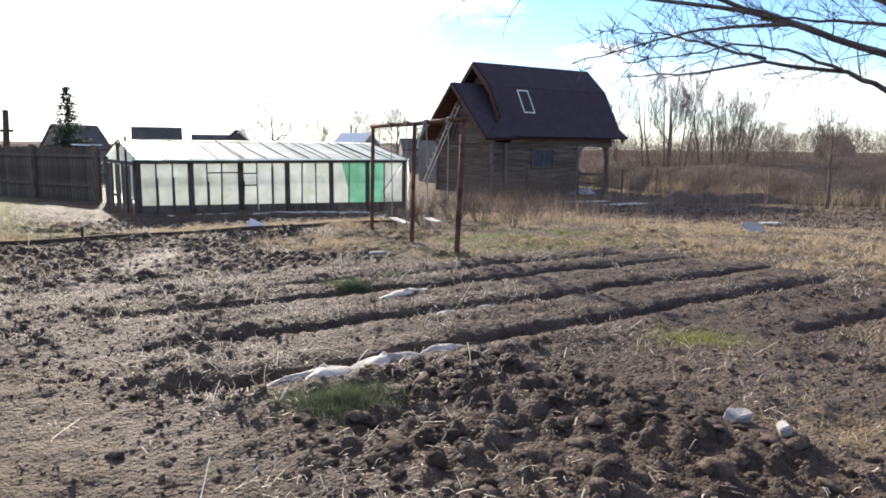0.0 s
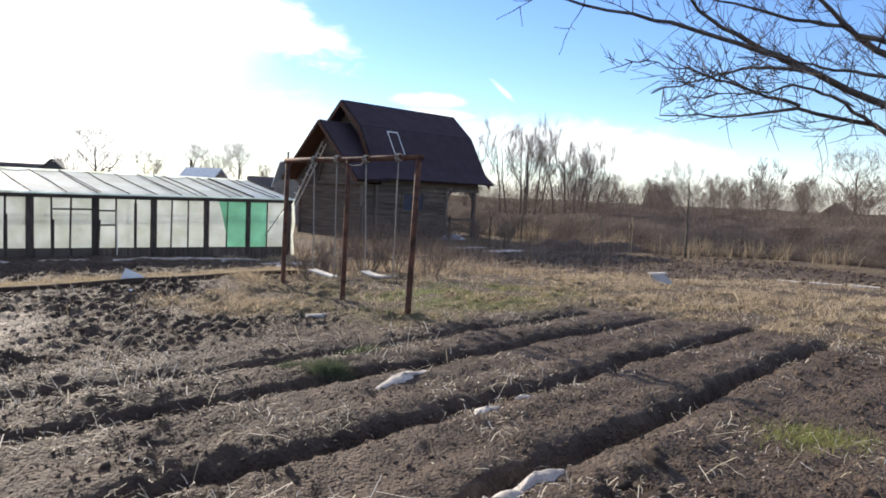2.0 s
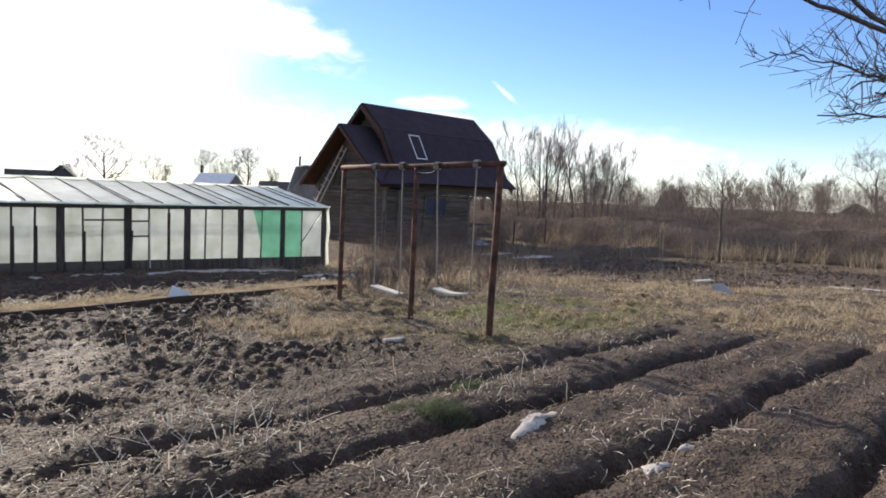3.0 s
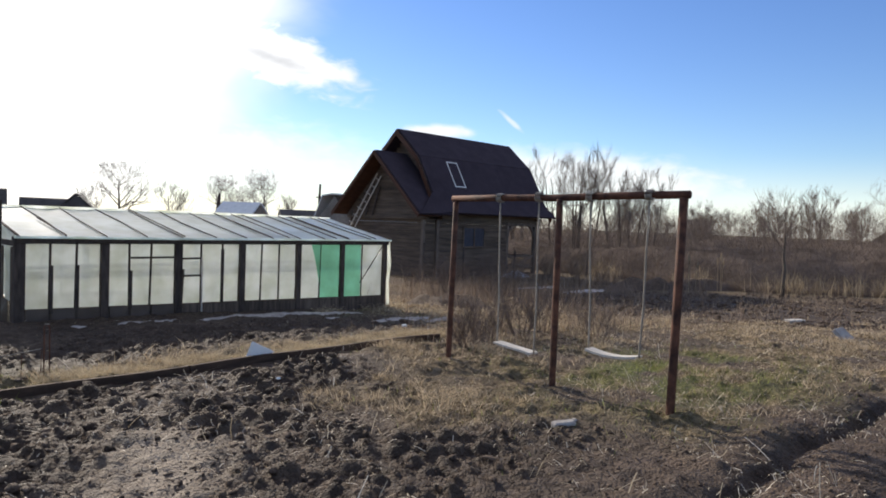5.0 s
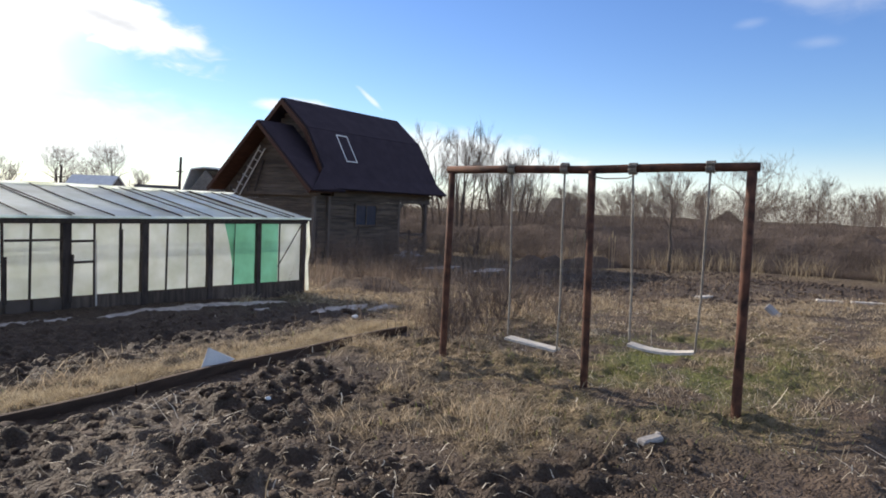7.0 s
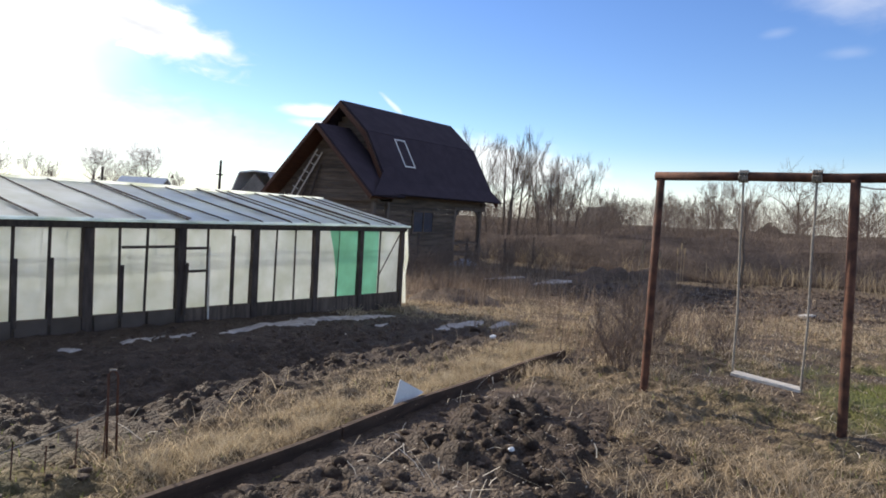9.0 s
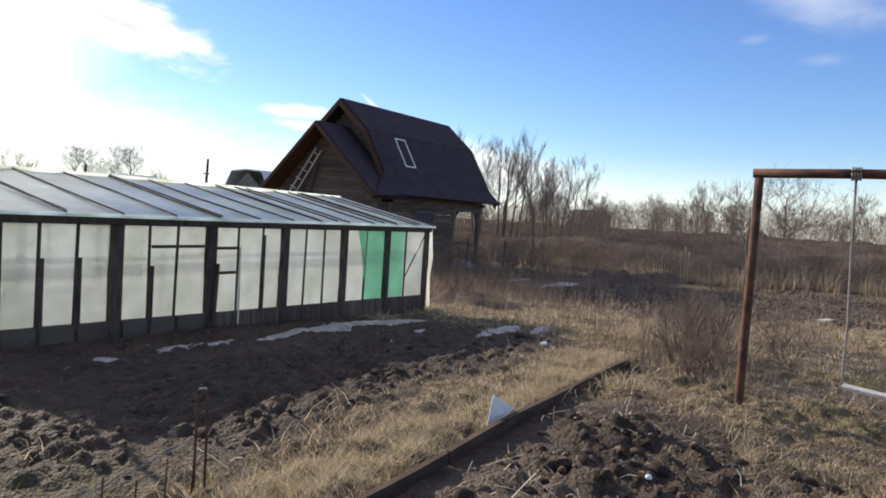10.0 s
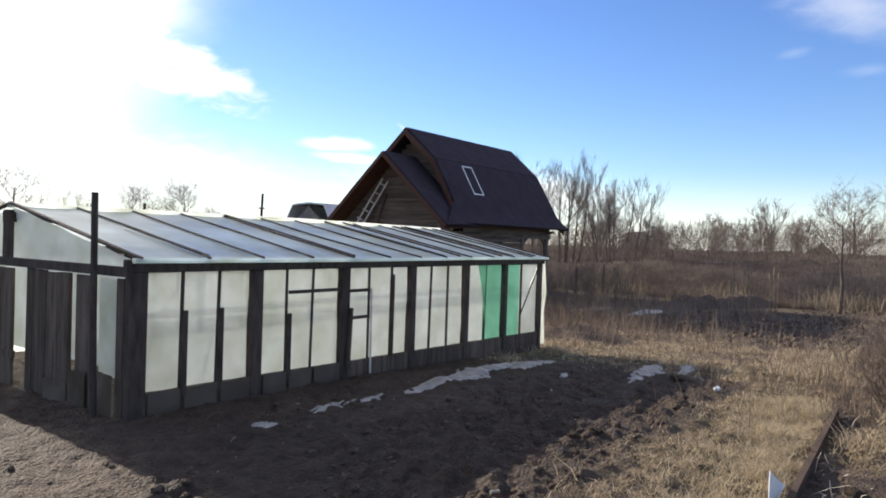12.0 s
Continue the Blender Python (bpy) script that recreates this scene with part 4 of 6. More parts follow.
        for xa, xb in ((5.26, 6.05), (7.27, 6.5)):
            arc = [(xa + (xb - xa) * (1 - math.cos(t)), y, 1.25 + 0.66 * math.sin(t)) for t in [i * math.pi / 2 / 7 for i in range(8)]]
            part("arched_brace", Mesh().tube(arc, 0.075, 6), OLDWOOD, h)
        for zz in (0.20, -0.35):
            part("rail", Mesh().box(5.27, 7.28, y - 0.04, y + 0.04, zz, zz + 0.08), OLDWOOD, h)
        part("rail_cross", Mesh().tube([(5.3, y, -0.33), (7.25, y, 0.2)], 0.035, 5), OLDWOOD, h)
        part("rail_cross", Mesh().tube([(5.3, y, 0.2), (7.25, y, -0.33)], 0.035, 5), OLDWOOD, h)
    for zz in (0.2, -0.35):
        part("rail", Mesh().box(7.30, 7.40, -2.42, 2.42, zz, zz + 0.08), OLDWOOD, h)
    part("end_beam", Mesh().box(7.3, 7.45, -2.9, 2.9, 2.02, 2.15), OLDWOOD, h)
    # skylight lying in the steep slope
    (a, za), (b, zb) = prof[1], prof[2]
    dy, dz = b - a, zb - za
    ln = math.hypot(dy, dz)
    t = Vector((0, -dy / ln, dz / ln))
    nrm = Vector((0, -abs(dz) / ln, abs(dy) / ln))
    o = Vector((1.62, -a, za)) + t * 0.16 + nrm * 0.05
    X = Vector((1, 0, 0))
    win = part("window", Mesh().slab([o + X * 0.06 + t * 1.34, o + X * 0.60 + t * 1.34, o + X * 0.60 + t * 0.06, o + X * 0.06 + t * 0.06], 0.04), GLASS, h, "roof window reflecting the sky")
    for p0, p1 in ((o, o + t * 1.4), (o + X * 0.66, o + X * 0.66 + t * 1.4), (o + t * 1.37, o + X * 0.66 + t * 1.37), (o + t * 0.03, o + X * 0.66 + t * 0.03)):
        part("frame", Mesh().tube([p0 + nrm * 0.03, p1 + nrm * 0.03], 0.038, 4), WHITEPAINT, win, "white window frame")
    return h, hm, g


HOUSE, HM, HG = build_house()


def build_ladder():
    # stands on the greenhouse side of the gable, leaning along the verge
    lo, hi = Vector((-0.98, 2.75, 1.2)), Vector((-0.66, 0.62, 4.0))
    m = HM @ Matrix.Translation(lo)
    o = thing("ladder", m, "pale wooden ladder leaning along the gable of the log house", "ladder")
    side = Vector((0.0, -0.30, -0.13))
    for k in (0, 1):
        part("rail", Mesh().tube([side * k + Vector((0, 0.9, -1.55)), side * k + (hi - lo)], 0.035, 5), ALU, o)
    for i in range(-2, 8):
        c = (hi - lo) * (0.06 + i * 0.125)
        part("rung", Mesh().tube([c, c + side], 0.026, 5), ALU, o)


build_ladder()


def build_gable_poles():
    for y0, y1 in ((1.35, 0.95), (0.85, 0.45)):
        m = HM @ Matrix.Translation((-0.67, y0, 2.02))
        o = thing("pole", m, "dark pole leaning on the gable boards", "pole", "poles on the gable")
        part("shaft", Mesh().tube([(-0.03, 0, 0), (0.05, y1 - y0, 1.35)], 0.045, 6), DARKWOOD, o)


build_gable_poles()


# ---- bare trees ----
def grow(m, p, d, length, r, level, rnd, spread=0.55, up=0.12, sides=4, twig=0.004, kids=(3, 5)):
    """One limb with its side limbs into the mesh m."""
    pts, rad, n = [p], [r], 3
    for i in range(n):
        d = (d + Vector((rnd.uniform(-1, 1), rnd.uniform(-1, 1), rnd.uniform(-0.6, 0.8))) * 0.16 + Vector((0, 0, up * 0.5))).normalized()
        pts.append(pts[-1] + d * (length / n))
        rad.append(max(twig * 0.6, r * (1 - 0.75 * (i + 1) / n)))
    m.tube(pts, rad, sides if level > 1 else 3, cap=False)
    if level <= 0:
        return
    for k in range(rnd.randint(*kids)):
        f = rnd.uniform(0.25, 1.0)
        i = min(int(f * n), n - 1)
        q = pts[i].lerp(pts[i + 1], f * n - i)
        side = Vector((rnd.uniform(-1, 1), rnd.uniform(-1, 1), rnd.uniform(-0.4, 0.9))).normalized()
        nd = (d * (1 - spread) + side * spread + Vector((0, 0, up))).normalized()
        grow(m, q, nd, length * rnd.uniform(0.5, 0.85), max(twig, r * rnd.uniform(0.35, 0.55)), level - 1, rnd, spread, up, sides, twig, kids)


def bare_tree(name, place, high, trunk_share, r, seed, label, group="", bark=None, twigbark=None, spread=0.55, up=0.12, level=4, twig=0.006, kids=(3, 5), limbs=6, stems=1, fan=0.0, reach=0.5):
    rnd = random.Random(seed)
    bark, twigbark = bark or PALEBARK, twigbark or FARBARK
    o = thing(name, Matrix.Translation(place), label, "tree", group)
    crown = Mesh()
    for s in range(stems):
        a = rnd.uniform(0, 6.28)
        foot = Vector((math.cos(a), math.sin(a), 0)) * (fan * rnd.uniform(0.2, 0.9))
        lean = Vector((math.cos(a), math.sin(a), 0)) * fan * rnd.uniform(0.1, 0.5)
        h = high * (1 if stems == 1 else rnd.uniform(0.75, 1.0))
        n = 6
        pts = [foot + lean * (i / n) ** 1.3 + Vector((rnd.uniform(-1, 1), rnd.uniform(-1, 1), 0)) * 0.02 * h * (i / n) + Vector((0, 0, h * 0.86 * i / n - (0.2 if i == 0 else 0))) for i in range(n + 1)]
        part("trunk", Mesh().tube(pts, [r * (1 - 0.82 * i / n) for i in range(n + 1)], 7), bark, o, smooth=True)
        for k in range(limbs):
            f = trunk_share + (1 - trunk_share) * (k + rnd.random()) / limbs
            i = min(int(f * n), n - 1)
            q = pts[i].lerp(pts[i + 1], f * n - i)
            a = rnd.uniform(0, 6.28)
            d = Vector((math.cos(a), math.sin(a), rnd.uniform(0.5, 1.4))).normalized()
            grow(crown, q, d, h * reach * (1.15 - f) * rnd.uniform(0.7, 1.1) + 0.12 * h, r * (1 - 0.8 * f) * 0.6, level - 1, rnd, spread, up, 4, twig, kids)
    part("crown", crown, twigbark, o, "leafless crown of fine twigs")
    return o


LONE = bare_tree("young_tree", (16.1, 28.5, -0.72), 3.95, 0.5, 0.085, 3, "slim young leafless tree at the thicket's edge", spread=0.42, up=0.10, twig=0.005, limbs=9, reach=0.34, kids=(2, 4))
CLUMP = "tall clump of bare many-stemmed trees behind the log house"
bare_tree("alder_clump", (15.4, 47.6, -0.8), 8.0, 0.4, 0.085, 11, CLUMP, "tall bare clumps", BARK, FARBARK, 0.32, 0.16, 4, 0.006, (3, 4), 7, 9, 1.7, 0.17)
bare_tree("alder_clump", (18.6, 46.2, -0.8), 7.3, 0.4, 0.085, 12, CLUMP, "tall bare clumps", BARK, FARBARK, 0.32, 0.16, 4, 0.006, (3, 4), 7, 8, 1.8, 0.17)
bare_tree("alder_clump", (12.6, 49.0, -0.8), 6.6, 0.4, 0.07, 13, CLUMP, "tall bare clumps", PALEBARK, FARBARK, 0.32, 0.16, 4, 0.006, (3, 4), 7, 5, 1.2, 0.17)
for i, (x, y, h) in enumerate(((22.6, 54.0, 6.2), (25.4, 56.0, 5.6), (21.0, 52.0, 5.0))):
    bare_tree("birch_sapling", (x, y, -0.8), h, 0.4, 0.06, 60 + i, "thin bare sapling beyond the thicket", "far saplings", PALEBARK, FARBARK, 0.40, 0.10, 4, 0.007, (3, 4), 7, 2, 0.7, 0.3)
FAR = "leafless tree with a broad rounded crown far off"
FT = [bare_tree("far_tree", (52.1, 55.8, -0.8), 7.4, 0.28, 0.22, 21, FAR, "far trees", PALEBARK, FARBARK, 0.55, 0.05, 5, 0.009, (2, 4), 12, 1, 0, 0.48),
      bare_tree("far_tree", (43.8, 58.1, -0.8), 6.2, 0.2, 0.15, 22, FAR, "far trees", PALEBARK, FARBARK, 0.42, 0.10, 5, 0.009, (2, 4), 8, 2, 1.0, 0.36)]
for k, x, y, sc, rz in ((0, -23.4, 94, 0.92, 40), (1, -17.6, 95, 0.82, 200), (0, -12.2, 96, 0.80, 120), (0, -6.5, 96.2, 0.86, 300), (1, -26.5, 95, 0.75, 10), (1, -3.5, 97, 0.7, 70), (0, -9.3, 98, 0.7, 210),
                        (1, 39.5, 60, 0.92, 30), (1, 48.5, 58, 0.95, 250), (1, 47.0, 62, 0.9, 100), (0, 56.8, 52.0, 0.95, 80), (1, 60.5, 50.5, 0.95, 170), (1, 36.5, 62, 0.8, 310), (0, 65, 47, 0.9, 15), (1, 69, 42, 0.95, 100), (1, 33.0, 60, 0.7, 50), (1, 30, 62, 0.75, 140), (1, 41.5, 59.0, 0.85, 200), (1, 28, 64, 0.85, 20), (1, 24, 66, 0.8, 260), (0, 31.5, 66, 0.75, 130), (1, 35, 64, 0.85, 75), (1, 45, 66, 1.0, 160), (1, 51, 61, 1.0, 220), (1, 54.5, 57, 1.0, 330), (1, 58, 55, 0.9, 110), (1, 62.5, 45, 0.9, 240), (0, 72, 50, 1.0, 200), (1, 66, 52, 1.05, 20), (1, 37.5, 66, 0.95, 190)):
    sc *= 0.84 if x > 0 else 1.12
    c = copy_thing(FT[k], at(x, y, -0.8, rz))
    c.scale = (sc, sc, sc)


def build_overhang():
    """Fruit tree beside the path: the trunk stands off to the side and its limbs reach over the beds."""
    foot = Vector((7.4, 7.2, height(7.4, 7.2)))
    o = thing("fruit_tree", Matrix.Translation(foot), "dark leafless fruit tree with limbs reaching over the beds", "tree")
    crotch = Vector((7.0, 7.35, 1.55))
    part("trunk", Mesh().tube([Vector((0, 0, -0.2)), (crotch - foot) * 0.5 + Vector((0.05, -0.05, 0)), crotch - foot], [0.15, 0.125, 0.11], 10), BARK, o, smooth=True)
    rnd = random.Random(4)
    limbs = (((5.01, 7.62, 2.25), (4.44, 7.73, 2.51), (3.57, 7.78, 2.64), (2.80, 7.70, 2.50), (1.92, 7.61, 2.43), 0.042, 1),
             ((5.33, 8.00, 2.66), (4.25, 8.27, 3.07), (3.25, 8.24, 3.36), (2.48, 8.00, 3.53), (1.80, 7.60, 3.93), 0.060, 1),
             ((4.40, 8.24, 3.02), (3.30, 8.15, 3.27), (1.97, 7.59, 3.27), (0.75, 6.85, 3.10), (-0.25, 6.13, 3.00), 0.030, 0),
             ((5.50, 8.26, 3.19), (5.05, 8.39, 3.46), (4.63, 8.48, 3.76), (4.14, 8.61, 4.18), (3.79, 8.61, 4.58), 0.062, 1),
             ((5.15, 8.03, 4.04), (4.53, 8.31, 3.96), (3.67, 8.32, 3.89), (2.75, 8.31, 3.93), (1.52, 7.79, 3.96), 0.046, 1),
             ((4.10, 8.26, 3.11), (3.30, 7.80, 3.02), (2.50, 7.29, 2.85), (1.78, 6.79, 2.63), (1.18, 6.52, 2.43), 0.022, 0),
             ((5.36, 8.11, 3.09), (4.72, 8.14, 3.13), (4.18, 8.20, 3.15), (3.60, 8.10, 3.20), (2.90, 7.90, 3.10), 0.034, 1),
             ((5.41, 8.20, 3.43), (4.63, 8.48, 3.69), (3.86, 8.56, 3.75), (3.11, 8.56, 3.85), (2.30, 8.30, 3.80), 0.040, 1),
             ((4.44, 7.73, 2.51), (3.60, 7.40, 2.72), (2.90, 7.10, 2.70), (2.30, 6.95, 2.56), (1.75, 6.90, 2.50), 0.018, 0),
             ((3.57, 7.78, 2.64), (3.00, 8.00, 2.85), (2.55, 8.05, 2.95), (2.10, 8.05, 3.00), (1.70, 7.95, 2.98), 0.016, 0))
    for *pts, r, joined in limbs:
        pts = [Vector(p) for p in pts]
        if joined:
            pts = [crotch, crotch.lerp(pts[0], 0.55) + Vector((0, 0, 0.08))] + pts
        # finer bends between the marks
        fine = []
        for i in range(len(pts) - 1):
            for k in range(4):
                fine.append(pts[i].lerp(pts[i + 1], k / 4) + Vector((rnd.uniform(-1, 1), rnd.uniform(-1, 1), rnd.uniform(-1, 1))) * 0.018)
        fine.append(pts[-1])
        n = len(fine) - 1
        lm = part("limb", Mesh().tube([p - foot for p in fine], [max(0.006, 1.25 * r * (1 - 0.90 * (i / n) ** 0.8)) for i in range(n + 1)], 7), BARK, o, smooth=True)
        for i in range(3 if joined else 0, n):
            if joined and fine[i].x > 5.6:
                continue
            for k in range(rnd.randint(0, 2)):
                along = (fine[i + 1] - fine[i]).normalized()
                side = Vector((rnd.uniform(-1, 0.5), rnd.uniform(-1, 0.6), rnd.uniform(-0.8, 0.9))).normalized()
                tw = Mesh()
                grow(tw, fine[i] - foot, (along * 0.65 + side * 0.6).normalized(), rnd.uniform(0.3, 0.8) * (1 - 0.6 * i / n), max(0.006, r * (1 - i / n) * 0.35), rnd.choice((1, 1, 2)), rnd, 0.5, 0.0, 4, 0.0042, (2, 4))
                part("twig", tw, BARK, lm)


build_overhang()


def build_spruce(x, y, z, h, seed):
    rnd = random.Random(seed)
    o = thing("spruce", Matrix.Translation((x, y, z)), "dark spruce above the far fence", "tree")
    part("trunk", Mesh().tube([(0, 0, 0), (0, 0, h)], [0.11, 0.02], 7), BARK, o)
    m = Mesh()
    zz = 0.6
    while zz < h - 0.05:
        k = (h - zz) / h
        for i in range(9):
            a = rnd.uniform(0, 6.28)
            reach = (0.12 + 2.2 * k) * rnd.uniform(0.55, 1.1)
            tip = Vector((math.cos(a) * reach, math.sin(a) * reach, zz - 0.12 * reach + 0.1 * rnd.random()))
            root = Vector((0, 0, zz))
            for q in range(int(4 + 8 * reach)):
                c = root.lerp(tip, rnd.uniform(0.15, 1))
                w = Vector((rnd.uniform(-1, 1), rnd.uniform(-1, 1), rnd.uniform(-0.8, 0.3))).normalized() * 0.26
                u = Vector((rnd.uniform(-1, 1), rnd.uniform(-1, 1), 0)).normalized() * 0.08
                m.poly([c - u, c + u, c + w])
        zz += 0.16
    part("crown", m, NEEDLE, o, "dense drooping dark needles")


build_spruce(-21.5, 39.5, -0.8, 5.75, 8)
build_spruce(-22.5, 40.4, -0.8, 3.6, 9)


# ---- thicket, reeds and dead weeds ----
def front_edge(a):
    """Distance at which the thicket begins, by bearing in degrees to the right of north."""
    return np.interp(a, [6, 14, 20, 28, 34, 42, 55, 75, 95], [62, 46, 41, 36.5, 34.5, 37, 36, 33, 30])


def thick_height(a, r):
    f = front_edge(a)
    x, y = r * np.sin(np.radians(a)), r * np.cos(np.radians(a))
    n = fbm(x * 0.22, y * 0.22, 301, 4)
    n2 = fbm(x * 0.9, y * 0.9, 311, 3)
    rise = step(0, 5.0, r - f) * np.interp(a, [30, 42, 95], [1.0, 1.18, 1.18])
    return rise * (1.15 + 3.1 * n + 0.9 * n2 + 0.018 * np.clip(r - f, 0, 40))


def build_thicket():
    A, R = np.meshgrid(np.linspace(6, 95, 260), np.linspace(0, 1, 46))
    dist = front_edge(A) + R ** 1.6 * 55
    X, Y = dist * np.sin(np.radians(A)) - 3, dist * np.cos(np.radians(A)) + 2
    Z = land(X, Y) - 0.06 + 0.42 * thick_height(A, dist)
    ny, nx = A.shape
    idx = np.arange(nx * ny).reshape(ny, nx)
    q = np.stack([idx[:-1, :-1], idx[1:, :-1], idx[1:, 1:], idx[:-1, 1:]], -1).reshape(-1, 4)
    me = quick_mesh("thicket", np.stack([X, Y, Z], -1).reshape(-1, 3), q, THATCH, True)
    stuff("thicket", me, "dense brown leafless brushwood beyond the plots", "thicket")
    n = 330000
    a = nrg.uniform(6, 95, n)
    r = front_edge(a) + nrg.random(n) ** 1.9 * 36 - 0.8
    x, y = r * np.sin(np.radians(a)) - 3, r * np.cos(np.radians(a)) + 2
    z = land(x, y) - 0.1 + thick_height(a, r) * nrg.uniform(0.05, 0.92, n)
    me = blade_mesh("brushwood", np.stack([x, y, z], -1), nrg.uniform(0.25, 0.7, n), nrg.uniform(0.009, 0.018, n) * (r / 42), nrg.uniform(0.3, 0.97, n), TWIG, 1)
    stuff("brushwood", me, "countless bare brown twigs of the thicket", "brushwood")
    # low far scrub behind the greenhouse
    A, R = np.meshgrid(np.linspace(-60, 8, 160), np.linspace(0, 1, 10))
    dist = 100 + R * 30
    X, Y = dist * np.sin(np.radians(A)), dist * np.cos(np.radians(A))
    Z = land(X, Y) - 0.1 + step(0, 0.2, R) * (1.2 + 2.2 * fbm(X * 0.12, Y * 0.12, 331, 4))
    ny, nx = A.shape
    idx = np.arange(nx * ny).reshape(ny, nx)
    q = np.stack([idx[:-1, :-1], idx[1:, :-1], idx[1:, 1:], idx[:-1, 1:]], -1).reshape(-1, 4)
    stuff("far_scrub", quick_mesh("far_scrub", np.stack([X, Y, Z], -1).reshape(-1, 3), q, THATCH, True), "low brown scrub on the far horizon", "scrub")


build_thicket()


def scatter(n, x0, x1, y0, y1, weight, seed):
    """Random points kept by a weight from 0 to 1."""
    g = np.random.default_rng(seed)
    x, y = g.uniform(x0, x1, n), g.uniform(y0, y1, n)
    keep = g.random(n) < weight(x, y)
    return x[keep], y[keep], g


def build_reeds():
    g = np.random.default_rng(401)
    n = 7500
    a = g.uniform(8, 92, n)
    clump = fbm(a * 0.9, a * 0 + 3, 411, 3)
    r = front_edge(a) + g.normal(-0.4, 0.9, n)
    keep = g.random(n) < step(0.35, 0.7, clump)
    a, r = a[keep], r[keep]
    x, y = r * np.sin(np.radians(a)) - 3, r * np.cos(np.radians(a)) + 2
    n = len(x)
    me = blade_mesh("dead_reeds", np.stack([x, y, heights(x, y) - 0.03], -1), g.uniform(0.25, 1.15, n), g.uniform(0.015, 0.035, n), g.uniform(0.05, 0.6, n), REED)
    stuff("dead_reeds", me, "pale dead reeds along the foot of the thicket", "reeds")


build_reeds()


def build_cattails():
    r = random.Random(6)
    m = Matrix.Translation((13.4, 29.6, height(13.4, 29.6)))
    for i in range(8):
        x, y = r.uniform(-1.3, 1.3), r.uniform(-0.6, 0.6)
        h = r.uniform(1.1, 1.75)
        o = thing("cattail", m @ Matrix.Translation((x, y, 0)), "pale dry cattail stalk with a worn seed head", "cattail", "cattails by the thicket")
        lean = r.uniform(-0.12, 0.12)
        part("stalk", Mesh().tube([(0, 0, -0.1), (lean * 0.5, 0, h * 0.6), (lean, 0, h)], [0.012, 0.01, 0.006], 5), REED, o)
        part("seed_head", Mesh().tube([(lean * 0.85, 0, h * 0.80), (lean * 0.9, 0, h * 0.87), (lean, 0, h)], [0.015, 0.035, 0.02], 6), REED, o)


build_cattails()


def build_grass():
    def dry(x, y):
        g, mo, sa, ro = zones(x, y)
        return g * (1 - 0.65 * mo) * (0.06 + 0.94 * step(0.44, 0.60, fbm(x * 2.6, y * 2.6, 501, 3))) * np.clip(9.0 / np.hypot(x + 4, y - 5), 0.22, 1)
    x, y, g = scatter(1450000, -12, 16, 2.5, 27, dry, 511)
    n = len(x)
    tall = 0.5 + 1.1 * step(0.45, 0.75, fbm(x * 0.8, y * 0.8, 521, 3)) + 0.7 * step(0.5, 0.7, fbm(x * 3.0, y * 3.0, 523, 3))
    me = blade_mesh("dry_grass", np.stack([x, y, heights(x, y) - 0.01], -1), g.uniform(0.03, 0.14, n) * tall, g.uniform(0.004, 0.0085, n) * np.clip(np.hypot(x + 5, y - 6) / 6, 1, 3), g.uniform(0.5, 0.99, n), DRYGRASS)
    stuff("dry_grass", me, "matted straw-coloured dead grass", "grass")

    def green(x, y):
        gr, mo, sa, ro = zones(x, y)
        return mo * 0.85 + gr * 0.05
    x, y, g = scatter(170000, -12, 8, 4, 20, green, 531)
    n = len(x)
    me = blade_mesh("green_grass", np.stack([x, y, heights(x, y) - 0.01], -1), g.uniform(0.03, 0.10, n), g.uniform(0.004, 0.008, n) * 1.3, g.uniform(0.2, 0.9, n), GREENGRASS)
    stuff("green_grass", me, "short new green grass among the dead", "grass")

    # bleached matted grass on the strip beside the edging boards
    g = np.random.default_rng(571)
    n = 30000
    sp, dp = g.uniform(-8.6, -2.6, n), 4.36 + g.normal(0, 0.19, n)
    keep = (dp < 4.68) & (g.random(n) < 0.25 + 0.75 * step(0.40, 0.58, fbm(sp * 1.6, dp * 2.4, 573, 3)))
    sp, dp = sp[keep], dp[keep]
    x, y = -1.16 + sp * COS + dp * SIN, 20.63 + sp * SIN - dp * COS
    n = len(x)
    me = blade_mesh("bleached_grass", np.stack([x, y, heights(x, y) - 0.01], -1), g.uniform(0.04, 0.15, n), g.uniform(0.003, 0.007, n), g.uniform(0.5, 0.98, n), PALEGRASS)
    stuff("bleached_grass", me, "bleached matted grass along the edging boards", "grass")

    # upright dead weed stems, thickest behind the swing and before the house
    def weeds(x, y):
        w = np.exp(-(((x - 0.4) / 1.5) ** 2 + ((y - 15.6) / 1.3) ** 2)) + 0.55 * np.exp(-(((x + 0.9) / 0.7) ** 2 + ((y - 14.2) / 0.7) ** 2))
        w = w + 0.9 * np.exp(-(((x - 3.2) / 2.8) ** 2 + ((y - 26.5) / 3.4) ** 2)) + 0.8 * np.exp(-(((x - 8) / 4.0) ** 2 + ((y - 32.5) / 1.5) ** 2)) + 0.35 * np.exp(-(((x - 3.4) / 2.2) ** 2 + ((y - 18.0) / 2.0) ** 2))
        w = w + 0.7 * np.exp(-(((x - 0.9) / 1.5) ** 2 + ((y - 22.6) / 1.1) ** 2))
        w = w + 0.30 * step(14, 17, y) * step(0, 2, x) * step(0.54, 0.68, fbm(x * 0.9, y * 0.9, 541, 3))
        return np.clip(w * 0.55 * (0.12 + 0.88 * step(0.45, 0.65, fbm(x * 1.6, y * 1.6, 551, 3))), 0, 1)
    x, y, g = scatter(125000, -3, 15, 12.5, 35, weeds, 561)
    n = len(x)
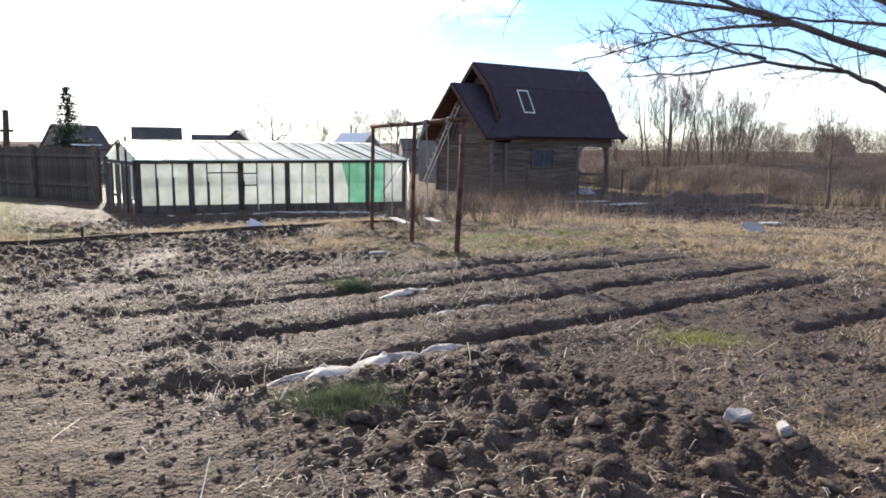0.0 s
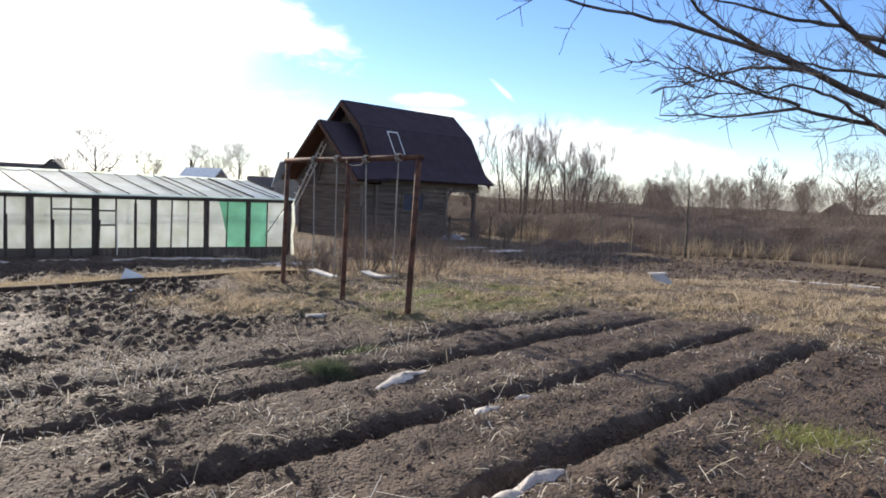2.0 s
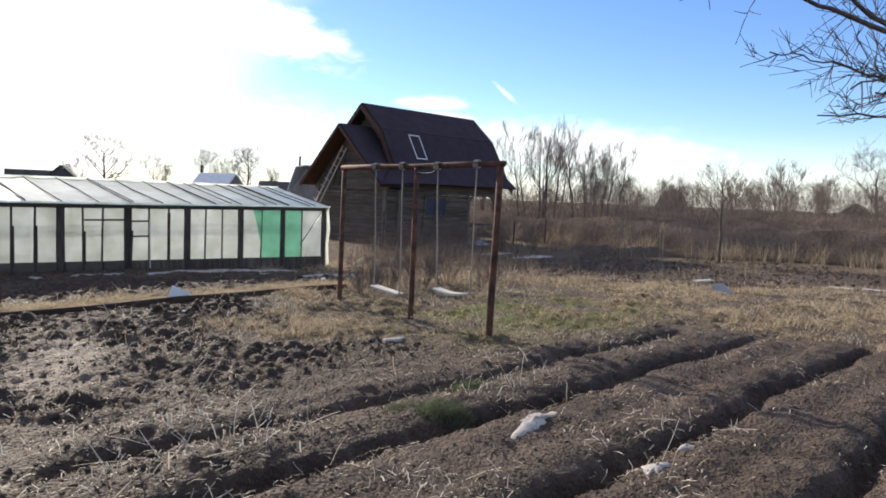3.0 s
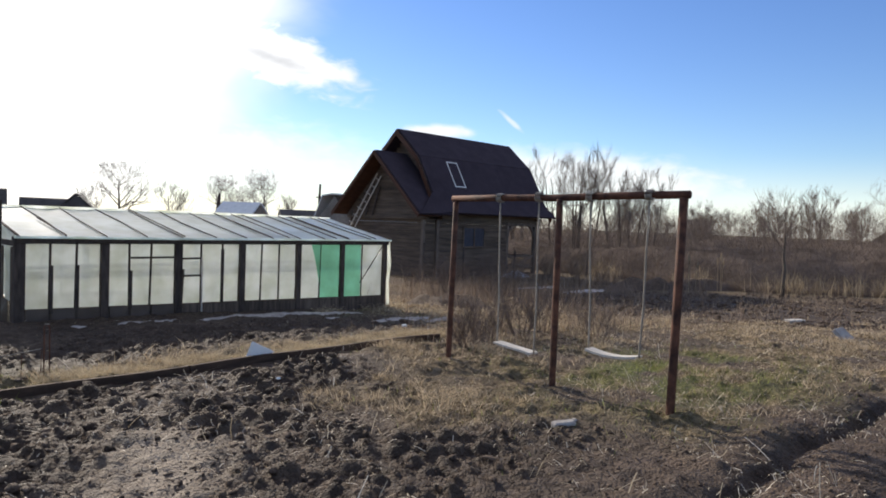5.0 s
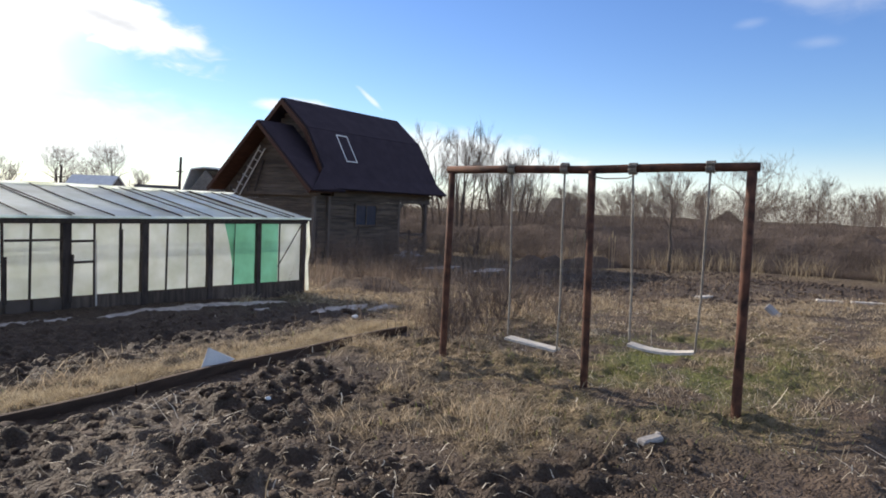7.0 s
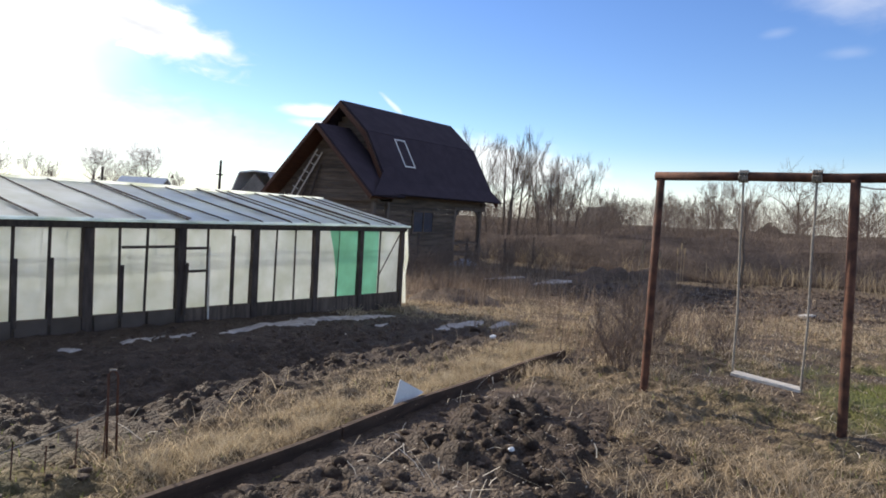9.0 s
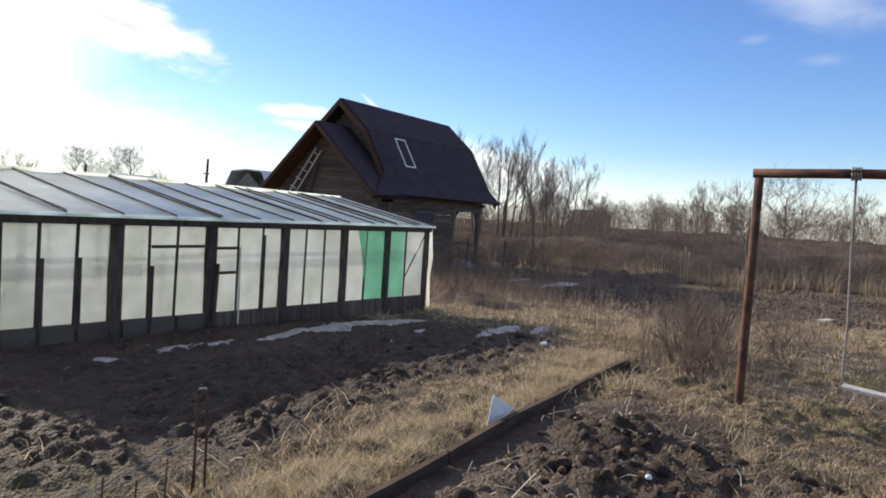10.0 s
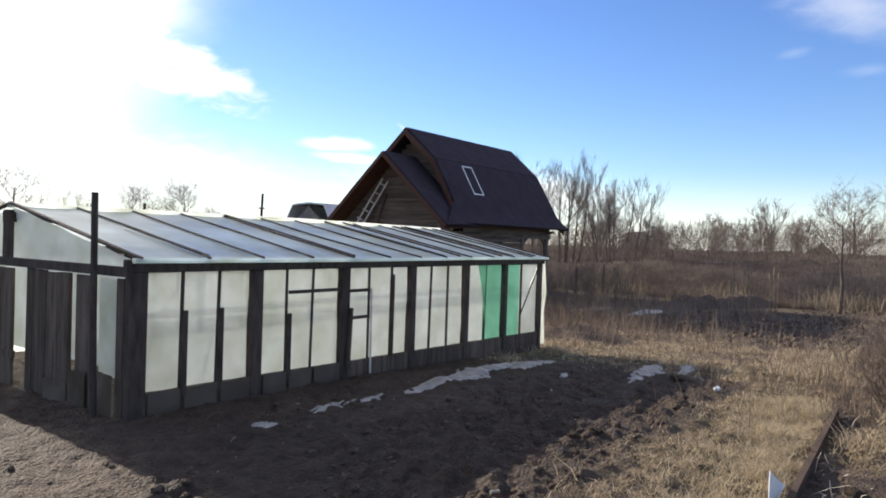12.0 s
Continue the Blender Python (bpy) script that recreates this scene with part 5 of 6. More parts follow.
    me = blade_mesh("dead_weeds", np.stack([x, y, heights(x, y) - 0.02], -1), g.uniform(0.18, 0.75, n) * np.clip(y / 20, 0.7, 1.1), g.uniform(0.005, 0.011, n) * np.clip(y / 14, 1, 2), g.uniform(0.05, 0.55, n), blades("weed_stem", (0.125, 0.09, 0.064), (0.38, 0.285, 0.21), 0.25), 3)
    stuff("dead_weeds", me, "upright brown dead weed stems", "weeds")


build_grass()


def build_straw():
    def lit(x, y):
        s, d = to_plan(x, y)
        gr, mo, sa, ro = zones(x, y)
        w = step(8.6, 9.6, d) * (1 - step(13.5, 14.2, d)) * (0.25 + 0.75 * (1 - step(-9.0, -6.0, s))) + 0.75 * (1 - step(-10.2, -8.6, s)) * step(5, 7, d) + 0.32
        return np.clip(w * (0.03 + 0.97 * step(4.3, 4.9, d)) * (1 - gr) * step(0.38, 0.66, fbm(x * 1.4, y * 1.4, 601, 3)), 0, 1)
    x, y, g = scatter(88000, -9, 7, 1.6, 17, lit, 611)
    n = len(x)
    z = heights(x, y)
    ang, tilt = g.uniform(0, 6.28, n), g.normal(0, 0.5, n)
    ln = 0.02 + 0.09 * g.random(n) ** 2 + 0.20 * (g.random(n) > 0.965)
    wd = g.uniform(0.0025, 0.008, n)
    u = np.stack([np.cos(ang) * np.cos(tilt), np.sin(ang) * np.cos(tilt), np.sin(tilt)], -1)
    v = np.stack([-np.sin(ang), np.cos(ang), np.zeros(n)], -1)
    c = np.stack([x, y, z + 0.012 + np.abs(np.sin(tilt)) * ln * 0.5], -1)
    a, b = c - u * (ln / 2)[:, None], c + u * (ln / 2)[:, None]
    mid = c + np.stack([g.normal(0, 0.006, n), g.normal(0, 0.006, n), g.uniform(0, 0.012, n)], -1)
    w = v * (wd / 2)[:, None]
    co = np.stack([a - w, a + w, mid - w, mid + w, b - w, b + w], 1).reshape(-1, 3)
    i = np.arange(n) * 6
    q = np.concatenate([np.stack([i, i + 1, i + 3, i + 2], -1), np.stack([i + 2, i + 3, i + 5, i + 4], -1)])
    stuff("straw_litter", quick_mesh("straw_litter", co, q, STRAW), "bleached straw and dead stalks strewn on the soil", "straw")


build_straw()


def lumps(n, x0, x1, y0, y1, where, low, high, seed, name, label, fineness):
    """Broken lumps of earth on the ground; low and high give their sizes."""
    bm = bmesh.new()
    bmesh.ops.create_icosphere(bm, subdivisions=fineness, radius=1.0)
    ico = np.array([v.co[:] for v in bm.verts])
    tri = np.array([[v.index for v in f.verts] for f in bm.faces])
    bm.free()
    x, y, g = scatter(n, x0, x1, y0, y1, where, seed)
    n = len(x)
    size = low + (high(x, y) - low) * g.random(n) ** 2.4
    sc = size[:, None] * g.uniform(0.55, 1.45, (n, 3)) * np.array([1, 1, 0.7])
    form = 1 + 0.20 * np.sin(ico[None, :, :] @ (g.normal(0, 2.6, (n, 3, 2))) + g.uniform(0, 6.28, (n, 1, 2))).sum(-1) + g.normal(0, 0.06, (n, len(ico)))
    v = ico[None] * form[..., None] * sc[:, None, :]
    a = g.uniform(0, 6.28, n)
    ca, sa = np.cos(a)[:, None], np.sin(a)[:, None]
    v = np.stack([v[..., 0] * ca - v[..., 1] * sa, v[..., 0] * sa + v[..., 1] * ca, v[..., 2]], -1)
    c = np.stack([x, y, heights(x, y) + size * 0.15], -1)
    co = (v + c[:, None, :]).reshape(-1, 3)
    f = (tri[None] + (np.arange(n) * len(ico))[:, None, None]).reshape(-1, 3)
    stuff(name, quick_mesh(name, co, f, CLOD, True), label, "clods")


def bed(x, y):
    gr, mo, sa, ro = zones(x, y)
    return np.clip(ro * 0.9 + 0.20 * (1 - gr), 0, 1) * np.clip(7.0 / np.hypot(x + 3, y - 4), 0.15, 1) * (0.3 + 0.7 * step(0.4, 0.6, fbm(x * 1.7, y * 1.7, 701, 3)))


def crumbly(x, y):
    gr, mo, sa, ro = zones(x, y)
    return (1 - 0.75 * gr) * np.clip(5.5 / np.hypot(x + 3, y - 3), 0.1, 1) * (0.25 + 0.75 * step(0.35, 0.6, fbm(x * 2.3, y * 2.3, 721, 3)))


def tilled(x, y):
    return step(18.5, 20, y) * (1 - step(28, 30, y)) * step(4.0, 6.0, x) * (0.3 + 0.7 * step(0.4, 0.6, fbm(x * 0.7, y * 0.7, 731, 3)))


def clod_size(x, y):
    ro, d = zones(x, y)[3], to_plan(x, y)[1]
    return 0.022 + ro * (0.018 + 0.026 * step(12.5, 13.8, d))


lumps(27000, -10, 8, 1.5, 18, bed, 0.010, clod_size, 711, "earth_clods", "crumbly dark clods of turned earth", 2)
lumps(52000, -8, 7, 1.6, 12, crumbly, 0.005, lambda x, y: 0.013 + 0 * x, 712, "soil_crumbs", "fine crumbs of dry soil", 1)
lumps(9000, 3, 20, 18, 30, tilled, 0.02, lambda x, y: 0.085 + 0 * x, 713, "tilled_clods", "dark clods on a far dug plot", 1)


def build_clods():
    """The largest lumps of the two dug beds, one by one."""
    r = random.Random(715)
    shapes = []
    for k in range(10):
        bm = bmesh.new()
        bmesh.ops.create_icosphere(bm, subdivisions=3, radius=1.0)
        ph = [(a, Vector((r.gauss(0, f), r.gauss(0, f), r.gauss(0, f)))) for a, f in ((0.15, 1.6), (0.13, 2.4), (0.10, 3.4), (0.07, 5.5), (0.06, 8.0), (0.05, 10.0))]
        for v in bm.verts:
            v.co *= 1 + sum(a * math.sin(v.co.dot(q) + i) for i, (a, q) in enumerate(ph)) + r.gauss(0, 0.03)
            v.co.z *= 0.6
        me = bpy.data.meshes.new("clod")
        bm.to_mesh(me)
        bm.free()
        me.materials.append(CLOD)
        me.shade_smooth()
        shapes.append(me)
    for count, s0, s1, d0, d1, lo, hi in ((130, -9.5, -6.9, 13.5, 15.6, 0.022, 0.066), (110, -9.2, -5.6, 4.95, 6.9, 0.028, 0.062), (40, -7.8, -2.2, 1.9, 3.4, 0.03, 0.065)):
        for i in range(count):
            w = to_world(r.uniform(s0, s1), r.uniform(d0, d1))
            size = lo + (hi - lo) * r.random() ** 1.6
            ob = part("clod", r.choice(shapes), None, GROUND)
            ob.matrix_world = pose(w.x, w.y, height(w.x, w.y) - size * 0.05, r.uniform(-25, 25), r.uniform(-25, 25), r.uniform(0, 360)) @ Matrix.Diagonal((size * r.uniform(0.9, 1.4), size * r.uniform(0.8, 1.1), size, 1))


build_clods()


def dead_bush(x, y, tall, stems, seed):
    r = random.Random(seed)
    o = thing("dead_bush", Matrix.Translation((x, y, height(x, y))), "small leafless brown bush in dead grass", "bush", "leafless bushes")
    for i in range(stems):
        a = r.uniform(0, 6.28)
        m = Mesh()
        grow(m, Vector((math.cos(a) * 0.10, math.sin(a) * 0.10, -0.04)), Vector((math.cos(a) * 0.5, math.sin(a) * 0.5, 1)).normalized(), tall * r.uniform(0.5, 0.8), 0.008, 2, r, 0.5, 0.08, 4, 0.003, (3, 5))
        part("stem", m, BUSHTWIG, o)


for k, (x, y, tall, stems) in enumerate(((-0.85, 14.1, 0.55, 18), (-0.45, 14.75, 0.65, 20), (0.25, 15.1, 0.72, 20), (0.85, 15.7, 0.70, 18), (1.5, 15.0, 0.6, 10), (2.3, 17.4, 0.7, 10), (2.6, 24.5, 1.0, 14), (4.0, 27.0, 1.1, 14), (0.8, 23.0, 0.9, 12), (5.2, 33.2, 1.3, 16), (6.8, 33.6, 1.2, 16), (8.4, 34.2, 1.3, 16), (10.0, 35.0, 1.4, 16), (11.6, 35.6, 1.5, 16), (3.0, 31.8, 1.2, 14), (1.2, 30.2, 1.2, 14), (12.8, 34.0, 1.2, 14), (2.2, 28.6, 1.2, 20), (4.4, 30.6, 1.3, 22), (5.8, 31.6, 1.2, 22), (7.4, 32.2, 1.3, 22), (3.4, 29.4, 1.0, 20), (9.2, 33.0, 1.2, 20))):
    dead_bush(x, y, tall, stems, 950 + k)


# ---- snow, rubble and odds and ends ----
def snow_patch(x, y, a, b, turn, thick, seed):
    """Shrunken patch of old snow that lies on the ground, a by b across."""
    z0 = height(x, y)
    o = Mesh()
    r = random.Random(seed)
    k = [r.uniform(0, 6.28) for _ in range(4)]
    N, R = 40, 8
    o.v.append(Vector((0, 0, thick)))
    for j in range(1, R + 1):
        for i in range(N):
            t = 2 * math.pi * i / N
            edge = 1 + 0.26 * math.sin(2 * t + k[0]) + 0.20 * math.sin(3 * t + k[1]) + 0.13 * math.sin(5 * t + k[2]) + 0.10 * math.sin(9 * t + k[3])
            f = j / R
            px, py = a / 2 * edge * f * math.cos(t), b / 2 * edge * f * math.sin(t)
            wx = px * math.cos(turn) - py * math.sin(turn)
            wy = px * math.sin(turn) + py * math.cos(turn)
            o.v.append(Vector((wx, wy, 0.012 - z0 + thick * (1 - f ** 2) * 0.6 - 0.02 * f ** 6)))
    px, py = np.array([x + v.x for v in o.v]), np.array([y + v.y for v in o.v])
    for v, h in zip(o.v[1:], (0.5 * heights(px, py) + 0.5 * land(px, py))[1:]):
        v.z += float(h)
    for i in range(N):
        o.f.append((0, 1 + i, 1 + (i + 1) % N))
        for j in range(R - 1):
            p, q = 1 + j * N, 1 + (j + 1) * N
            i2 = (i + 1) % N
            o.f.append((p + i, q + i, q + i2, p + i2))
    ob = part("snow_patch", o, SNOW, None, smooth=True)
    ob.location = (x, y, z0)
    tagged(ob, "thin leftover patch of dirty melting snow on soil", "snow", "snow patches")


GA = radians(34.7)
for k, (s, d, a, b, th) in enumerate(((-8.78, 13.20, 0.72, 0.26, 0.07), (-8.28, 13.20, 0.60, 0.30, 0.10), (-7.74, 13.15, 0.46, 0.20, 0.07), (-6.85, 11.20, 0.62, 0.24, 0.04), (-7.0, 12.22, 0.26, 0.14, 0.035), (-6.5, 12.2, 0.16, 0.10, 0.03),
                                     (-6.20, 0.95, 0.55, 0.16, 0.02), (-5.75, 1.02, 0.5, 0.14, 0.02), (-4.35, 1.00, 1.3, 0.40, 0.03), (-3.3, 0.80, 1.9, 0.42, 0.03), (-2.2, 0.95, 1.3, 0.4, 0.03),
                                     (-1.7, 2.45, 1.7, 0.40, 0.04), (-0.9, 2.75, 1.0, 0.25, 0.04), (-2.9, 1.75, 0.5, 0.12, 0.02), (-7.0, 1.0, 0.25, 0.13, 0.02))):
    w = to_world(s, d)
    snow_patch(w.x, w.y, a, b, GA + 0.06, th, 800 + k)
snow_patch(8.0, 29.4, 2.6, 0.9, 0.5, 0.06, 830)
snow_patch(6.6, 30.6, 2.2, 0.7, 0.4, 0.06, 831)


def lump(name, x, y, size, mat, label, category, seed, group="", turn=0.0, tilt=0.0, sink=0.3, cut=0.012):
    """A small blocky thing half sunk in the soil."""
    a, b, c = size
    z = height(x, y)
    me = Mesh().box(-a / 2, a / 2, -b / 2, b / 2, -c * sink, c * (1 - sink))
    r = random.Random(seed)
    for v in me.v:
        v += Vector((r.uniform(-1, 1), r.uniform(-1, 1), r.uniform(-1, 1))) * min(size) * 0.13
    ob = part(name, me, mat, None, bevel=cut)
    ob.matrix_world = pose(x, y, z, math.degrees(tilt), 0, math.degrees(turn))
    return tagged(ob, label, category, group)


lump("brick_piece", 1.83, 4.00, (0.13, 0.09, 0.09), CONCRETE, "broken pale brick lying on turned soil", "brick", 1, "broken bricks", 0.4, 0.3)
lump("brick_piece", 2.02, 3.80, (0.11, 0.07, 0.06), CONCRETE, "broken pale brick lying on turned soil", "brick", 2, "broken bricks", 1.4, -0.3)
lump("stone", -1.02, 10.36, (0.22, 0.08, 0.05), CONCRETE, "pale grey fieldstone at the edge of the grass", "stone", 3, "", 0.2, 0.1, 0.45, 0.014)
lump("stone_chip", -0.90, 10.42, (0.06, 0.04, 0.03), CONCRETE, "pale chip of stone beside the fieldstone", "stone", 5, "", 0.9, 0.1, 0.35, 0.012)
lump("concrete_slab", 7.45, 16.40, (0.62, 0.32, 0.07), CONCRETE, "pale concrete slab lying tilted on dead grass", "slab", 4, "", 0.6, 0.75, -1.2, 0.008)
lump("foam_scrap", -3.45, 11.95, (0.05, 0.035, 0.025), WHITEPAINT, "scrap of white plastic on dug soil", "scrap", 6, "plastic scraps", 0.5, 0.4)
lump("foam_scrap", -1.45, 16.1, (0.09, 0.06, 0.04), WHITEPAINT, "scrap of white plastic in dead grass", "scrap", 7, "plastic scraps", 0.5, 0.2)
for k, (x, y, a) in enumerate(((14.1, 19.8, 0.7), (14.85, 19.15, 0.9), (15.6, 18.5, 0.8))):
    lump("pale_plank", x, y, (a, 0.18, 0.05), SEATWOOD, "pale plank lying flat beyond the beds", "plank", 20 + k, "pale planks", -0.72, 0.05, 0.1, 0.005)
lump("pale_plank", 9.9, 20.5, (0.7, 0.18, 0.05), SEATWOOD, "pale plank lying on dug earth", "plank", 26, "pale planks", 0.3, 0.05, 0.1, 0.005)


def build_sheet():
    o = tagged(new("plastic_sheet", Mesh().slab([(-0.20, -0.12, -0.05), (0.15, 0.08, 0.04), (0.09, 0.09, 0.07), (-0.11, -0.04, 0.19)], 0.006).data("plastic_sheet", WHITEPAINT)), "white triangular offcut propped on the edging board", "sheet")
    o.location = (-3.66, 13.26, 0.06)


build_sheet()


def build_hoop():
    o = thing("wire_hoop", Matrix.Translation((-5.81, 12.70, height(-5.81, 12.70))), "rusty wire hoop pushed into dead grass", "hoop")
    top = 0.52 - height(-5.81, 12.70)
    part("rod", Mesh().tube([(-0.025, 0, -0.15), (-0.025, 0, top - 0.02), (-0.012, 0, top), (0.012, 0, top), (0.027, 0, top - 0.03), (0.03, 0, -0.15)], 0.0075, 6), RUST, o, smooth=True)
    # Pale sleeve added on the bend in place of the glint there.
    part("cap", Mesh().tube([(-0.02, 0, top + 0.004), (0.02, 0, top + 0.004)], 0.008, 6), ROPE, o, "pale sleeve put in for the glint on the bend")
    n = thing("wire_netting", Matrix.Translation((-6.4, 12.1, height(-6.4, 12.1))), "low bent wire netting in the grass", "netting")
    a, b = Vector((-0.55, -0.55, 0.02)), Vector((0.55, 0.55, 0.02))
    for i in range(9):
        c = a.lerp(b, i / 8)
        part("wire", Mesh().tube([c - Vector((0, 0, 0.08)), c + Vector((0.01, 0, 0.16 + 0.04 * (i % 3)))], 0.004, 4), RUST, n)
    part("wire", Mesh().tube([a + Vector((0, 0, 0.12)), b + Vector((0, 0, 0.24))], 0.004, 4), ROPE, n)


build_hoop()
s_ = to_world(-9.3, 4.55)
STAKE = thing("stake", Matrix.Translation((s_.x, s_.y, height(s_.x, s_.y))), "short dark stake at the edging board", "stake")
part("shaft", Mesh().tube([(0, 0, -0.1), (0.01, 0, 0.28)], 0.022, 6), DARKWOOD, STAKE)


def green_clump(x, y, wide, n, tall, seed, mat=None, label="low feathery green weed growing in the soil"):
    g = np.random.default_rng(seed)
    px, py = x + g.normal(0, wide * 0.4, n), y + g.normal(0, wide * 0.28, n)
    me = blade_mesh("weed_clump", np.stack([px - x, py - y, heights(px, py) - height(x, y) - 0.01], -1), g.uniform(0.3, 1.0, n) * tall, g.uniform(0.003, 0.007, n), g.uniform(0.3, 0.95, n), mat or WEED, 3)
    ob = new("weed_clump", me)
    ob.location = (x, y, height(x, y))
    tagged(ob, label, "weed", "green weed clumps", "stuff")


green_clump(-0.65, 4.15, 0.42, 2600, 0.16, 901)
green_clump(-1.03, 7.78, 0.24, 1500, 0.15, 902)
green_clump(-0.70, 8.50, 0.24, 900, 0.11, 903)
green_clump(-1.35, 7.95, 0.16, 300, 0.08, 904)
green_clump(2.25, 5.80, 0.55, 1500, 0.10, 905, GREENGRASS, "yellow-green grass tuft in the turned soil")


# ---- beyond the plot ----
def build_bank(x0, y0, x1, y1, wide, high, seed, label):
    """Low uneven bank of heaped earth."""
    a, b = Vector((x0, y0, 0)), Vector((x1, y1, 0))
    side = Vector((a.y - b.y, b.x - a.x, 0)).normalized()
    m, nu, nv = Mesh(), 48, 12
    for i in range(nu + 1):
        for j in range(nv + 1):
            u, v = i / nu, j / nv * 2 - 1
            c = a.lerp(b, u) + side * (v * wide / 2 * (1 + 0.3 * math.sin(9 * u + seed)))
            n = float(fbm(np.array(c.x * 1.6), np.array(c.y * 1.6), 341 + seed, 4))
            rise = high * max(0.0, 1 - v * v) * min(1.0, 5 * u, 5 * (1 - u)) * (0.35 + 1.3 * n)
            m.v.append(Vector((c.x - a.x, c.y - a.y, float(land(np.array(c.x), np.array(c.y))) - 0.04 + rise)))
    for i in range(nu):
        for j in range(nv):
            k = i * (nv + 1) + j
            m.f.append((k, k + nv + 1, k + nv + 2, k + 1))
    ob = part("earth_bank", m, CLOD, None, smooth=True)
    ob.location = (x0, y0, 0)
    tagged(ob, label, "earth bank", "earth banks")


build_bank(9.0, 30.3, 16.4, 31.6, 1.3, 0.42, 1, "low dark bank of heaped earth before the reeds")
build_bank(-0.2, 21.9, 2.0, 23.3, 1.8, 0.34, 2, "rough earth heap overgrown with dead weeds")


def build_fence():
    o = thing("plank_fence", Matrix.Translation((-10.4, 20.7, 0)), "long dark weathered plank fence beside the greenhouse", "fence")
    step_ = Vector((-0.90, 0.44, 0)).normalized()
    face = Matrix.Rotation(math.atan2(step_.y, step_.x), 4, "Z")
    r = random.Random(12)
    data = [Mesh().box(0, 0.148, -0.012, 0.012, -0.6, h).data("plank", GREYWOOD) for h in (1.52, 1.55, 1.58)]
    for i in range(100):
        ob = part("plank", r.choice(data), None, o)
        ob.matrix_local = Matrix.Translation(step_ * (i * 0.155)) @ face
    for zz in (0.35, 1.25):
        part("rail", Mesh().box(0, 15.5, 0.014, 0.06, zz, zz + 0.09, face), GREYWOOD, o)
    for i in range(6):
        part("fence_post", Mesh().box(i * 3.0, i * 3.0 + 0.11, 0.064, 0.17, -0.6, 1.62, face), GREYWOOD, o)
    part("pale_coping", Mesh().box(0.0, 1.1, -0.10, 0.12, 1.60, 1.64, face), TINROOF, o, "strip of pale tin on top")


build_fence()


def far_house(x, y, z, turn, long, wide, eave, ridge, roofmat, wallmat, label, gambrel=False, name="far_house"):
    o = thing(name, at(x, y, z, turn), label, "house", "far buildings")
    a, b = long / 2, wide / 2
    for sx in (-1, 1):
        g = Mesh().slab([(sx * a * 0.97, -b * 0.92, 0), (sx * a * 0.97, b * 0.92, 0), (sx * a * 0.97, b * 0.92, eave), (sx * a * 0.97, 0, ridge - 0.12), (sx * a * 0.97, -b * 0.92, eave)], 0.12 * sx)
        part("gable_wall", g, wallmat, o)
    for sy in (-1, 1):
        part("wall", Mesh().box(-a * 0.95, a * 0.95, sy * b * 0.92 - 0.06, sy * b * 0.92 + 0.06, 0, eave), wallmat, o)
        if gambrel:
            k = [(-a, sy * b * 0.55, ridge - 0.08), (a, sy * b * 0.55, ridge - 0.08), (a, sy * b, eave), (-a, sy * b, eave)]
            t = [(-a, 0, ridge), (a, 0, ridge), (a, sy * b * 0.55, ridge - 0.08), (-a, sy * b * 0.55, ridge - 0.08)]
            for q in (k, t):
                part("roof", Mesh().slab(q if sy < 0 else q[::-1], 0.08), roofmat, o)
        else:
            q = [(-a, 0, ridge), (a, 0, ridge), (a, sy * b, eave - 0.05), (-a, sy * b, eave - 0.05)]
            part("roof", Mesh().slab(q if sy < 0 else q[::-1], 0.10), roofmat, o)
    part("window", Mesh().box(-0.35, 0.35, -b * 0.92 - 0.09, -b * 0.92 - 0.06, eave * 0.35, eave * 0.75), GLASS, o)
    return o


# The tin shed's roof takes plain white in place of its glare.
far_house(-6.2, 48.6, -0.8, -28, 2.6, 2.9, 2.3, 3.35, WHITEPAINT, FARWALL, "small shed with its tin roof's glare put in as white colour", name="tin_shed")
far_house(-2.6, 65.4, -0.8, 10, 3.2, 3.4, 2.2, 3.2, FARROOF, FARWALL, "grey far cottage behind the greenhouse")
far_house(-23.9, 44.6, -0.8, 64, 3.2, 2.8, 2.1, 3.6, FARROOF, FARWALL, "dark-roofed cottage behind the spruce")
far_house(-34.8, 83.5, -0.8, 22, 5.6, 4.6, 2.4, 4.5, FARROOF, FARROOF, "long dark barn on the far side", True, "barn")
far_house(-28.2, 85.6, -0.8, 18, 6.0, 4.0, 2.6, 3.7, FARROOF, FARROOF, "low dark barn on the far side", True, "barn")
far_house(-25.9, 86.4, -0.8, 100, 4.0, 3.6, 2.6, 4.3, FARROOF, FARROOF, "dark gabled shed joined to the far barn", False, "shed")
far_house(1.2, 47.0, -0.8, 28, 4.6, 4.6, 2.4, 4.05, TINROOF, FARWALL, "grey ribbed shed behind the log house", True, "ribbed_shed")
far_house(45.4, 79.5, -0.8, 100, 3.0, 2.6, 2.4, 4.2, FARROOF, FARROOF, "dark gabled cottage beyond the thicket")
